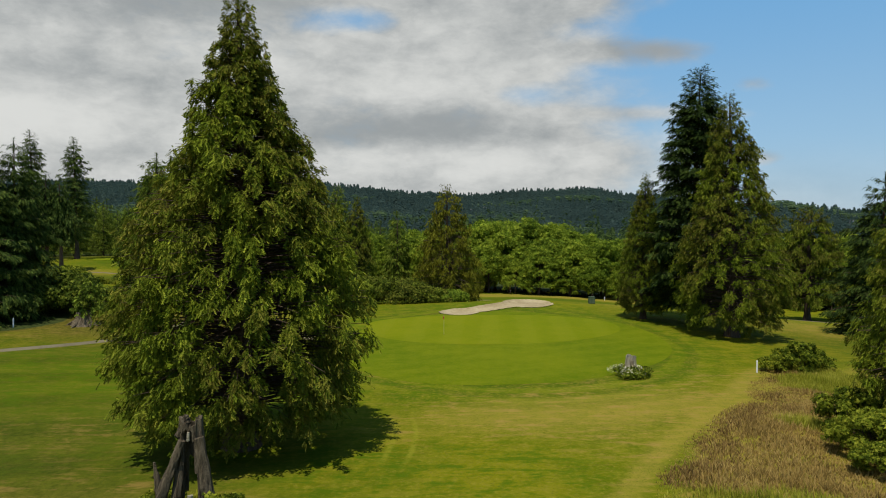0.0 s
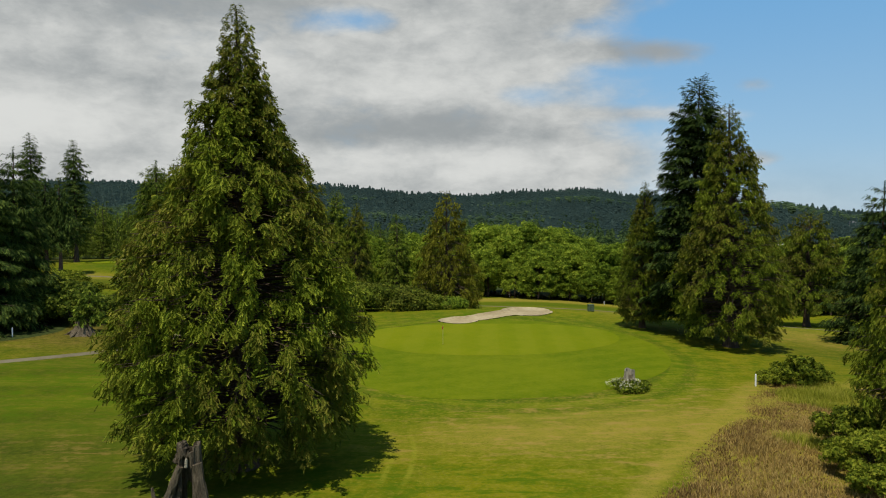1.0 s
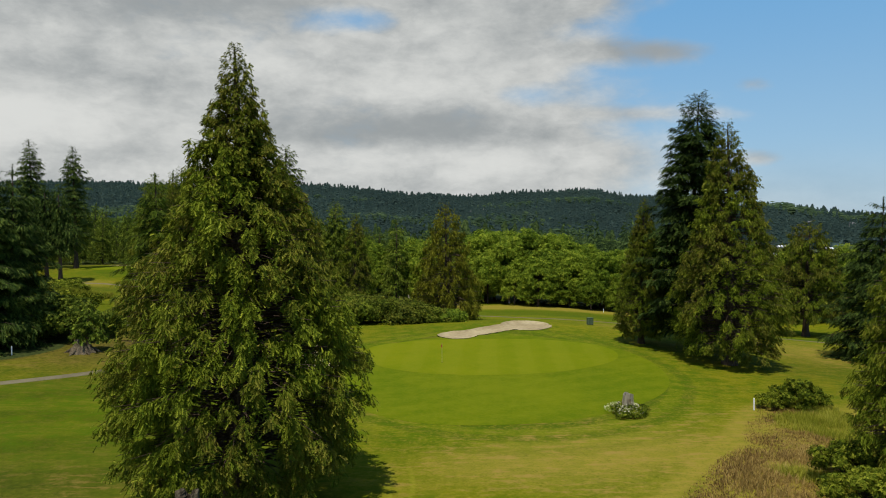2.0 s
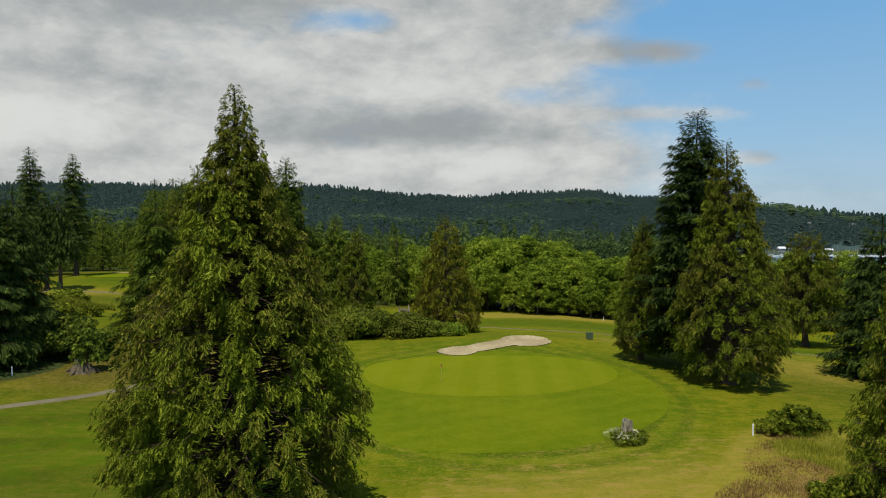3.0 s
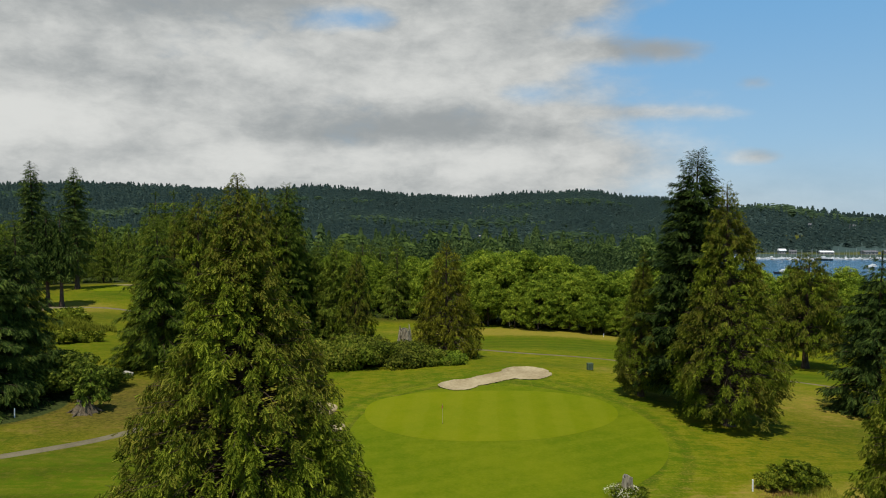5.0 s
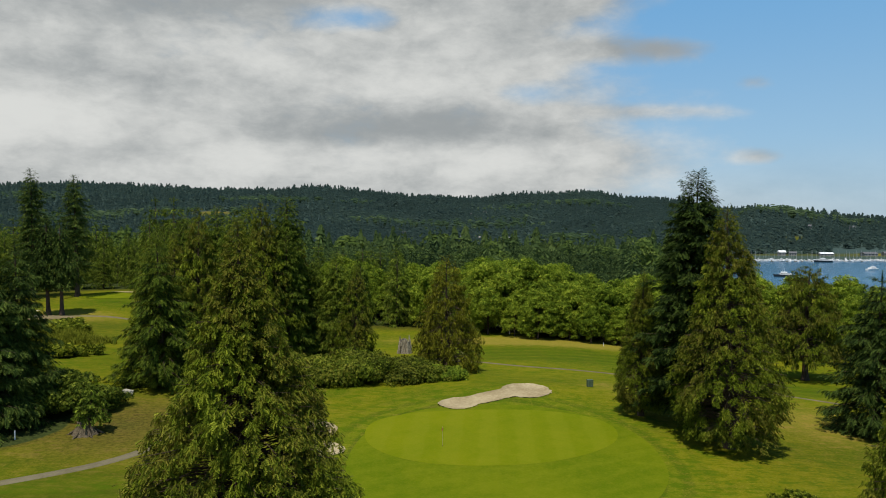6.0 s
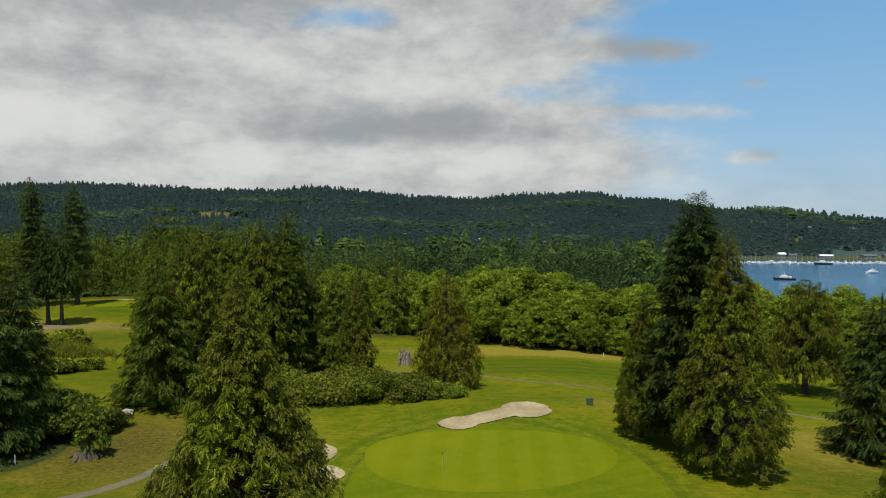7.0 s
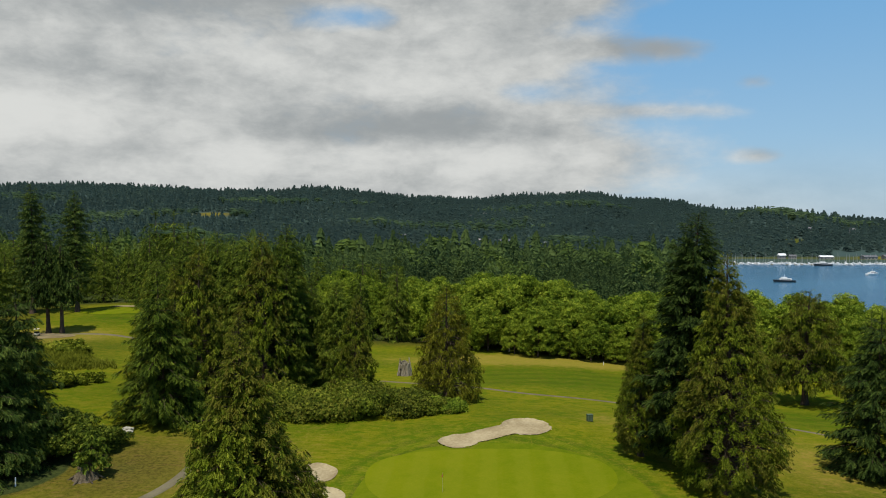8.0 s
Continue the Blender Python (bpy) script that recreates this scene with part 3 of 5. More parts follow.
def tubes(paths, radii, sides):
    """Round limbs along many paths at once: paths (n, m, 3), radii (n, m)."""
    n, m, _ = paths.shape
    t = unit(np.gradient(paths, axis=1))
    ref = np.where(np.abs(t[..., 2:3]) > 0.8, np.array([1.0, 0, 0]), UP)
    a = unit(np.cross(t, ref))
    b = np.cross(t, a)
    th = np.linspace(0, 2 * math.pi, sides, endpoint=False)
    ring = a[:, :, None] * np.cos(th)[None, None, :, None] + b[:, :, None] * np.sin(th)[None, None, :, None]
    v = paths[:, :, None] + ring * radii[:, :, None, None]
    i = np.arange(n * m * sides).reshape(n, m, sides)
    j = np.roll(i, -1, axis=2)
    f = np.stack([i[:, :-1], j[:, :-1], j[:, 1:], i[:, 1:]], -1).reshape(-1, 4)
    return v.reshape(-1, 3), f


def stack(*pieces):
    vs, fs, k = [], [], 0
    for v, f in pieces:
        vs.append(v)
        fs.append(f + k)
        k += len(v)
    return np.vstack(vs), np.vstack(fs)


def trunk_path(rng, h, r, lean=0.02, rings=14, flare=1.6):
    s = np.linspace(0, 1, rings)
    p = np.zeros((1, rings, 3))
    p[0, :, 0] = lean * h * np.sin(2.2 * s + rng.uniform(0, 6)) * s
    p[0, :, 1] = lean * h * np.sin(1.9 * s + rng.uniform(0, 6)) * s
    p[0, :, 2] = s * h - 0.3
    rad = r * ((1 - s) ** 0.8 * 0.97 + 0.03) * (1 + (flare - 1) * np.exp(-s * 22))
    return p, rad[None]


def conifer(seed, h, clear, reach, branches, density, size, shape, rise=0.1, sag=0.35, hang=0.6, spread=0.9, droop=0.35, inner=0.3,
            girth=0.45, lumps=0.16, tuft=2.5, crowd=0.62, limb_sides=3, lopsided=0.0, fan=0.34, bunch=5, shell=2.4, wing_most=1.3, vary=(0.78, 1.1), loose=0.25, curtain=0.0, least=8, whorl=0, tilt=0.75, wing_turn=0.7, tassel=0.0):
    """A conifer in its own coordinates. reach(q): limb length at q of the way down from the tip to the lowest limb.
    Returns the wood and the foliage as (corners, faces)."""
    rng = np.random.default_rng(seed)
    tp, tr = trunk_path(rng, h, girth)
    q = np.sort((np.arange(branches) + rng.uniform(0, 1, branches)) / branches) ** crowd
    z = h - (h - clear) * q
    az = np.arange(branches) * 2.39996 + rng.normal(0, 0.35, branches)
    if whorl:
        tier = np.arange(branches) // whorl
        mids = ((np.arange(tier[-1] + 1) + rng.uniform(0.2, 0.8, tier[-1] + 1)) / (tier[-1] + 1)) ** crowd
        q = np.clip(mids[tier] + rng.normal(0, 0.12 / (tier[-1] + 1), branches), 0.0, 1.0)
        z = h - (h - clear) * q
        az = (np.arange(branches) % whorl) * 6.283 / whorl + rng.uniform(0, 6.283, tier[-1] + 1)[tier] + rng.normal(0, 0.2, branches)
    lump = 1 + lumps * (np.sin(3 * az + z * 0.9 + seed) + np.sin(5 * az - z * 1.7 + 2 * seed)) * 0.5
    ln = reach(q) * lump * rng.uniform(*vary, branches) * (1 + lopsided * np.cos(az - 1.0))
    out = np.stack([np.cos(az), np.sin(az), np.zeros(branches)], -1)
    foot = np.stack([np.interp(z, tp[0, :, 2], tp[0, :, 0]), np.interp(z, tp[0, :, 2], tp[0, :, 1]), z], -1)
    lift = rise * rng.uniform(0.5, 1.5, branches) + 0.6 * np.exp(-q * 9)
    fall = sag * rng.uniform(0.7, 1.3, branches) * np.minimum(1, q * 3 + 0.15)

    def along(i, s):
        return foot[i] + out[i] * (ln[i] * s)[..., None] + UP * (ln[i] * (lift[i] * s - fall[i] * s * s + 0.18 * fall[i] * s ** 4))[..., None]

    s5 = np.linspace(0, 0.96, 5)
    lp = np.stack([along(np.arange(branches), np.full(branches, s)) for s in s5], 1)
    lr = (0.008 + 0.009 * ln)[:, None] * (1 - 0.85 * s5)[None]
    limbs = tubes(lp, lr, limb_sides)
    wood = stack(tubes(tp, tr, 10), limbs)
    count = np.maximum(least, (np.minimum(ln, shell) * density * (0.5 + 0.5 * np.minimum(1, ln / 3)) + rng.uniform(0, 1, branches)).astype(int))
    tufts = np.maximum(1, (count / bunch + 0.5).astype(int))
    j = np.repeat(np.arange(branches), tufts)
    back_ = np.minimum(1 - inner, shell / np.maximum(ln[j], 0.3))
    st = np.repeat(1 - back_ * rng.uniform(0, 1, len(j)) ** 1.15, bunch)
    wing = np.repeat(rng.uniform(-1, 1, len(j)), bunch)
    i = np.repeat(j, bunch)
    s = np.clip(st + rng.normal(0, 0.02, len(i)), 0, 1.02)
    side = np.stack([-out[i][:, 1], out[i][:, 0], np.zeros(len(i))], -1)
    reach_side = wing * np.minimum(fan * ln[i], wing_most) * s * (1.25 - 0.8 * s)
    base = along(i, s) + rng.normal(0, 0.14 * size, (len(i), 3)) + side * reach_side[:, None]
    base[:, 2] -= 0.25 * np.abs(reach_side)
    if curtain:
        fall_by = np.repeat(curtain * rng.uniform(0, 1, len(j)) * np.minimum(1, 0.15 + q[j] * 2.5), bunch)
        base = base - UP * fall_by[:, None] - out[i] * (0.12 * fall_by)[:, None]
    if tassel:
        down = tassel * np.repeat(rng.uniform(0.55, 1.3, len(j)), bunch) * np.minimum(1, 0.15 + q[i] * 1.7) * np.tile(np.arange(bunch) / bunch, len(j))
        base = base - UP * down[:, None] + out[i] * (0.34 * down)[:, None]
    if curtain or tassel:
        base[:, 2] = np.maximum(base[:, 2], clear * 0.4)
    turn = rng.normal(0, spread, len(i)) + wing_turn * wing
    ca, sa = np.cos(az[i] + turn), np.sin(az[i] + turn)
    way = np.stack([ca, sa, -hang * rng.uniform(0.2, 1.9, len(i)) + 0.8 * np.exp(-q[i] * 14)], -1)
    way = unit(way + rng.normal(0, loose, way.shape))
    aside = unit(np.cross(way, UP + rng.normal(0, tilt, (len(i), 3))))
    sz = size * rng.uniform(0.5, 1.35, len(i)) * ((0.38 + 0.62 * np.minimum(1, q[i] * 5)) if whorl else (0.42 + 0.58 * np.minimum(1, q[i] * 4))) * (1.15 - 0.35 * s)
    leaves = place_sprays(shape, base, way, aside, sz, droop * rng.uniform(0.5, 1.5, len(i)))
    m = int(46 * tuft)
    zt = h - rng.uniform(0, 1, m) ** 0.8 * 0.09 * h - 0.1
    at = rng.uniform(0, 6.283, m)
    wt = unit(np.stack([np.cos(at), np.sin(at), rng.uniform(0.2, 1.4, m)], -1))
    bt = np.stack([np.interp(zt, tp[0, :, 2], tp[0, :, 0]), np.interp(zt, tp[0, :, 2], tp[0, :, 1]), zt], -1)
    tip = place_sprays(shape, bt, wt, unit(np.cross(wt, UP)), size * 0.52 * rng.uniform(0.6, 1.1, m), np.full(m, 0.3))
    return wood, stack(leaves, tip)


def leaf_clump(blades=5, seed=1):
    """A small bunch of leaves, each a bent pair of triangles, joined at the twig."""
    rng = np.random.default_rng(seed)
    v, f = [(0.0, 0.0, 0.0)], []
    for b in range(blades):
        th = 6.283 * b / blades + rng.uniform(-0.3, 0.3)
        up = rng.uniform(-0.3, 0.55)
        d = np.array([math.cos(th), math.sin(th), up])
        s = np.array([-math.sin(th), math.cos(th), 0]) * 0.3
        k = len(v)
        v += [tuple(d * 0.55 + s), tuple(d * 1.0), tuple(d * 0.55 - s + np.array([0, 0, 0.12]))]
        f += [(0, k, k + 1), (0, k + 1, k + 2)]
    return np.array(v), np.array(f)


CLUMP = leaf_clump(5, 3)


def broadleaf(seed, h, clear, r, lobes, clumps, size, girth=0.2, stems=1, flat=0.75, shape=CLUMP, lobe=(0.26, 0.42), sink=0.45, skirt=0.0):
    """A leafy tree or bush: stems and limbs, with leaf bunches on the skins of many rounded lobes."""
    rng = np.random.default_rng(seed)
    mid, half = (h + clear) / 2, (h - clear) / 2
    d = unit(rng.normal(0, 1, (lobes, 3)))
    d[:, 2] = np.abs(d[:, 2]) * (0.65 + sink) - sink
    if skirt:
        low_half = d[:, 2] < 0
        d[low_half, :2] = unit(d[low_half, :2]) * (1 - (1 - skirt) * d[low_half, 2:3] ** 2)
    k = rng.uniform(0.35, 0.8, lobes)[:, None]
    if skirt:
        k = np.where(d[:, 2:3] < 0, rng.uniform(0.65, 0.95, lobes)[:, None], k)
    c = d * k * np.array([r, r, half]) + np.array([0, 0, mid])
    lr = rng.uniform(*lobe, lobes) * r
    lr = np.minimum(lr, (h - c[:, 2]) * 1.05 + 0.05 * r)
    lr = np.maximum(lr, 0.12 * r)
    w = lr ** 2
    i = rng.choice(lobes, clumps, p=w / w.sum())
    n = unit(rng.normal(0, 1, (clumps, 3)))
    n[:, 2] = np.where(n[:, 2] < -0.35, -n[:, 2], n[:, 2])
    p = c[i] + n * (lr[i] * rng.uniform(0.6, 1.18, clumps))[:, None] * np.array([1, 1, flat])
    p[:, 2] = np.maximum(p[:, 2], 0.08 * h * rng.uniform(0.2, 1, clumps) if clear < 0.1 * h else clear * 0.8)
    nn = unit(n + rng.normal(0, 0.45, (clumps, 3)))
    a = unit(np.cross(nn, rng.normal(0, 1, (clumps, 3))))
    leaves = place_sprays(shape, p, a, np.cross(nn, a), size * rng.uniform(0.6, 1.3, clumps), np.full(clumps, 0.15))
    pieces = []
    for s in range(stems):
        tp, tr = trunk_path(rng, h * 0.82, girth, 0.05 if stems == 1 else 0.2, 9)
        pieces.append(tubes(tp, tr, 7))
    m = min(lobes, 14)
    st = np.stack([np.zeros(m), np.zeros(m), np.clip(c[:m, 2] * 0.6, 0.1 * h, 0.7 * h)], -1)
    t = np.linspace(0, 1, 4)[None, :, None]
    lp = st[:, None] * (1 - t) + c[:m, None] * t
    lp[:, 1:3, 2] += 0.03 * h
    pieces.append(tubes(lp, np.full((m, 4), girth * 0.35) * np.array([1, 0.75, 0.5, 0.2]), 4))
    return stack(*pieces), leaves


def tree(name, at, wood_leaves, leaf_mat, label, category="tree", group="", turn=0.0, scale=1.0, bark=None, crown="crown", stem="trunk", tall=1.0):
    ob = thing(name, (at[0], at[1], ground_z(at[0], at[1]) if len(at) < 3 else at[2]), label, category, group, turn=turn)
    ob.scale = (scale, scale, scale * tall)
    wood, leaves = wood_leaves
    mesh_object(stem, *wood, bark or M_BARK, ob, smooth=True)
    mesh_object(crown, *leaves, leaf_mat, ob)
    return ob


def again(ob, at, turn, scale=1.0, label="", mat=None, tall=1.0):
    """The same plant elsewhere."""
    z = ground_z(at[0], at[1]) if len(at) < 3 else at[2]
    ob2 = copy_thing(ob, pose(at[0], at[1], z, 0, 0, turn))
    ob2.scale = (scale, scale, scale * tall)
    if label:
        ob2["label"] = label
    return ob2


CEDAR_LIGHT = spray(3, 0.50, 0.5)
FIR_FROND = [spray(5, 0.26, 0.75, 0.9, 0.25), spray(4, 0.32, 0.65, 0.8, 0.35)]
FRONDS = [spray(3, 0.34, 0.45, 0.5, 0.40), spray(3, 0.42, 0.60, 0.4, 0.35), spray(4, 0.30, 0.50, 0.6, 0.45)]


def taper(top, wide, power, tuck, low=0.86):
    """Limb length down a conifer: swelling from the tip, drawn in again at the skirt."""
    return lambda q: top + wide * q ** power * (1 - tuck * np.clip((q - low) / (1 - low), 0, 1) ** 1.5)


# the great cedar beside the fairway
great = conifer(11, 25.0, 2.0, lambda q: np.interp(q, [0, 0.10, 0.275, 0.37, 0.55, 0.74, 0.85, 1.0], [0.25, 1.0, 2.45, 3.5, 5.2, 6.55, 6.9, 5.4]), 1100, 50.0, 0.34, FRONDS, rise=0.24, sag=0.24, hang=0.65, loose=0.25, fan=0.30, wing_most=0.5, curtain=0.55,
                spread=0.95, droop=0.25, inner=0.35, girth=0.75, lumps=0.11, crowd=0.76, bunch=10, shell=1.5, vary=(0.80, 1.07), tuft=6.0, tilt=0.5, tassel=0.62)
tree("cedar_tree", (-11.05, 37.2), great, M_CEDAR, "tall broad western red cedar with drooping green and bronze sprays", group="cedars by the green")

# fir and cedar standing together right of the green
rfir = conifer(21, 31.4, 2.2, taper(0.2, 7.0, 0.58, 0.25), 450, 21.0, 0.82, FIR_FROND, rise=0.24, sag=0.28, hang=0.22, spread=0.35, droop=0.3, wing_most=1.3, vary=(0.70, 1.1), inner=0.25, girth=0.5, lumps=0.22, shell=3.4, crowd=1.0, whorl=6, tilt=0.3, wing_turn=0.9, loose=0.12, bunch=3)
tree("fir_tree", (31.2, 84.5), rfir, M_FIR, "tall dark fir with open layered limbs", group="firs")
rced = conifer(22, 27.2, 1.9, taper(0.3, 6.9, 0.80, 0.38, 0.80), 800, 42.0, 0.38, FRONDS, crowd=0.72, rise=0.24, sag=0.26, hang=0.6, spread=0.95, droop=0.25, wing_most=0.55, curtain=0.5, loose=0.25, vary=(0.82, 1.07), inner=0.35, girth=0.6, lumps=0.10, shell=1.4, bunch=8, tilt=0.5, tassel=0.55)
right_cedar = tree("cedar_tree", (32.3, 76.0), rced, M_CEDAR, "dense cone-shaped cedar with yellow-green sprays to the ground", group="cedars by the green")
again(right_cedar, (25.6, 87.0), 130, 0.55, "smaller cedar tucked against the tall fir", tall=1.25)

# the edge of the course
again(right_cedar, (27.4, 37.5), 60, 0.64, "cedar with hanging sprays beside the long rough", tall=1.25)
spr = conifer(31, 21.0, 0.5, taper(0.4, 6.6, 0.72, 0.15), 270, 17.0, 0.80, FIR_FROND, wing_most=1.2, vary=(0.7, 1.1), rise=0.18, sag=0.28, hang=0.35, spread=0.4, droop=0.3, inner=0.25, girth=0.4, lumps=0.30, shell=3.0, whorl=6, tilt=0.35, wing_turn=0.9, loose=0.15, bunch=3)
spruce = tree("spruce_tree", (55.5, 86.0), spr, M_FIR, "dark spreading spruce with limbs down to the grass", group="firs")
again(spruce, (-53.0, 77.0), 200, 1.05, "dark fir at the edge of the woods", tall=1.0)
again(spruce, (-62.0, 86.0), 80, 1.1)
again(spruce, (-50.8, 80.5), 310, 0.80, "dark fir at the edge of the woods", tall=1.25)
opn = conifer(33, 26.0, 1.2, taper(0.4, 6.8, 0.72, 0.1), 200, 16.0, 0.85, FIR_FROND, rise=0.12, sag=0.32, hang=0.4, spread=0.4, droop=0.35, inner=0.2, girth=0.45, lumps=0.45, shell=4.0, whorl=5, tilt=0.35, wing_turn=0.9, loose=0.15, bunch=3)
tree("fir_tree", (-40.2, 97.5), opn, M_FIR_B, "open-limbed fir with a pale boulder at its foot", group="firs", scale=0.9, tall=0.9)

# the group behind the green
grp = conifer(41, 29.5, 0.8, taper(0.3, 6.0, 0.52, 0.15), 360, 15.0, 0.82, FIR_FROND, crowd=0.95, wing_most=1.1, vary=(0.7, 1.1), rise=0.18, sag=0.28, hang=0.45, spread=0.45, droop=0.3, inner=0.3, girth=0.45, lumps=0.28, shell=2.6, whorl=6, tilt=0.35, wing_turn=0.9, loose=0.15, bunch=3)
fir_b = tree("fir_tree", (-28.9, 124.0), grp, M_FIR_B, "tall green fir in the clump behind the fairway", group="firs", scale=1.045)
grp2 = conifer(42, 27.0, 0.6, taper(0.4, 6.0, 0.70, 0.25), 430, 24.0, 0.58, FRONDS, crowd=0.76, wing_most=0.6, curtain=0.9, loose=0.25, vary=(0.72, 1.1), rise=0.18, sag=0.28, hang=0.8, spread=0.95, droop=0.35, inner=0.35, girth=0.45, lumps=0.22, shell=1.4, bunch=7, tilt=0.5, tassel=0.6)
cedar_b = tree("cedar_tree", (-40.0, 112.0), grp2, M_CEDAR, "green cedar in the clump behind the fairway", group="cedars by the green")
for x, y, turn, size in ((-34.8, 122.0, 77, 0.98), (-49.3, 118.0, 140, 0.78), (-27.2, 120.0, 250, 0.80), (-19.8, 125.0, 15, 0.72), (-23.4, 127.0, 190, 0.66), (-39.0, 127.0, 300, 0.95),
                         (-50.0, 130.0, 20, 0.9), (-45.0, 138.0, 200, 1.0), (-58.0, 142.0, 100, 0.85), (-33.0, 140.0, 50, 0.95)):
    again(fir_b, (x, y), turn, size)
for x, y, turn, size in ((-30.8, 117.0, 200, 1.08), (-15.6, 121.5, 100, 0.70), (-42.5, 104.0, 310, 0.72), (-28.0, 131.0, 20, 0.9), (-52.0, 122.0, 260, 0.8), (-44.3, 112.0, 150, 0.84)):
    again(cedar_b, (x, y), turn, size)
lone = conifer(45, 20.8, 0.7, taper(0.4, 6.2, 0.60, 0.30, 0.80), 480, 32.0, 0.46, FRONDS, wing_most=0.5, curtain=1.0, loose=0.25, vary=(0.74, 1.1), rise=0.22, sag=0.28, hang=0.8, spread=0.95, droop=0.35, inner=0.35, girth=0.45, lumps=0.17, shell=1.3, bunch=7, tilt=0.5, tassel=0.6)
tree("cedar_tree", (1.0, 120.0), lone, M_CEDAR_B, "bronze-green cedar standing alone behind the bunker", group="cedars by the green")

# lone tree across the right-hand fairway
rr = conifer(51, 24.0, 4.6, taper(0.6, 8.2, 0.55, 0.1), 330, 22.0, 0.62, FRONDS, wing_most=0.7, curtain=0.8, rise=0.20, sag=0.2, hang=0.9, spread=0.9, droop=0.35, inner=0.3, girth=0.6, lumps=0.24, shell=2.6, bunch=6, tilt=0.5, tassel=0.6)
tree("cedar_tree", (75.8, 141.5), rr, M_CEDAR, "broad old cedar with a bare trunk, alone on the grass", group="cedars by the green")

# slim firs and bare-stemmed cedars on the far left knoll
tall = conifer(61, 38.5, 9.0, taper(0.15, 6.3, 0.60, 0.1), 240, 11.0, 1.0, FIR_FROND, crowd=1.0, rise=0.20, sag=0.28, hang=0.3, spread=0.4, droop=0.3, inner=0.15, girth=0.6, lumps=0.4, shell=3.6, whorl=5, tilt=0.3, wing_turn=0.9, loose=0.12, bunch=3, vary=(0.6, 1.15))
fir_t = tree("fir_tree", (-116.2, 216.5), tall, M_FIR, "very tall thin fir with a bare lower trunk", group="firs")
again(fir_t, (-129.0, 214.0), 120, 1.05)
low_ = conifer(62, 27.0, 9.0, taper(0.5, 4.0, 0.6, 0.1), 190, 11.0, 0.85, FRONDS, rise=0.1, sag=0.30, hang=1.0, spread=0.8, droop=0.3, inner=0.25, girth=0.55, lumps=0.3, bunch=5, tilt=0.4, tassel=1.0)
pine_l = tree("cedar_tree", (-108.4, 187.0), low_, M_FIR, "dark green cedar with a long bare trunk above the cart path", group="cedars by the green")
again(pine_l, (-105.0, 187.5), 70, 0.98)

# lighter trees for the woods farther off
far_fir = tree("fir_tree", (-99.0, 231.0), conifer(63, 27.0, 0.8, taper(0.3, 5.7, 0.6, 0.1), 180, 7.0, 1.20, FIR_FROND, rise=0.18, sag=0.28, hang=0.4, spread=0.45, droop=0.3, inner=0.3, girth=0.4, lumps=0.3, shell=2.8, whorl=5, tilt=0.35, wing_turn=0.9, loose=0.15, bunch=3), M_FIR_B,
               "green fir in the woods beyond the course", group="firs")
far_ced = tree("cedar_tree", (-90.0, 238.0), conifer(64, 24.0, 0.6, taper(0.5, 5.2, 0.6, 0.2), 180, 8.0, 1.0, FRONDS, rise=0.18, sag=0.28, hang=1.0, spread=0.8, droop=0.3, inner=0.35, girth=0.4, lumps=0.26, shell=2.0, bunch=5, tilt=0.4, tassel=1.0), M_FIR_B,
               "green cedar in the woods beyond the course", group="cedars by the green")

# woods behind the far left green and the clump
rng_w = np.random.default_rng(17)
wood_spots = []
for k in range(400):
    y = rng_w.uniform(205, 330)
    x = rng_w.uniform(-0.72 * y, -0.06 * y)
    if y < np.interp(x, [-200, -135, -130, -88, -80, -40, -10], [215, 222, 246, 246, 212, 206, 222]):
        continue
    if all(math.hypot(x - a, y - b) > 8.5 for a, b in wood_spots):
        wood_spots.append((x, y))
for k, (x, y) in enumerate(wood_spots[:120]):
    again(far_ced if k % 3 == 1 else far_fir, (x, y), rng_w.uniform(0, 360), rng_w.uniform(0.6, 1.0))
for x, y, size in ((-78, 222, 0.8), (-70, 215, 0.9), (-82, 205, 0.7), (-72, 195, 0.75), (-140, 212, 0.85), (-148, 200, 0.9), (-141, 190, 0.7), (-135, 178, 0.6)):
    again(far_fir, (x, y), 37 * size * 100, size * 1.05)

for x, y, turn, size in ((-100.5, 241.0, 60, 1.22), (-95.0, 240.0, 200, 1.24), (-88.5, 236.0, 310, 1.12)):
    again(far_fir, (x, y), turn, size, "tall green fir rising over the woods")

# conifers round the right-hand fairway
for k, (x, y, size) in enumerate(((113, 188, 0.70), (121, 186, 0.66), (104, 196, 0.55), (96, 150, 0.62), (101, 160, 0.7), (108, 150, 0.8), (116, 168, 0.75), (90, 170, 0.6))):
    again((far_fir, far_ced)[k % 2], (x, y), 70 * k, size)

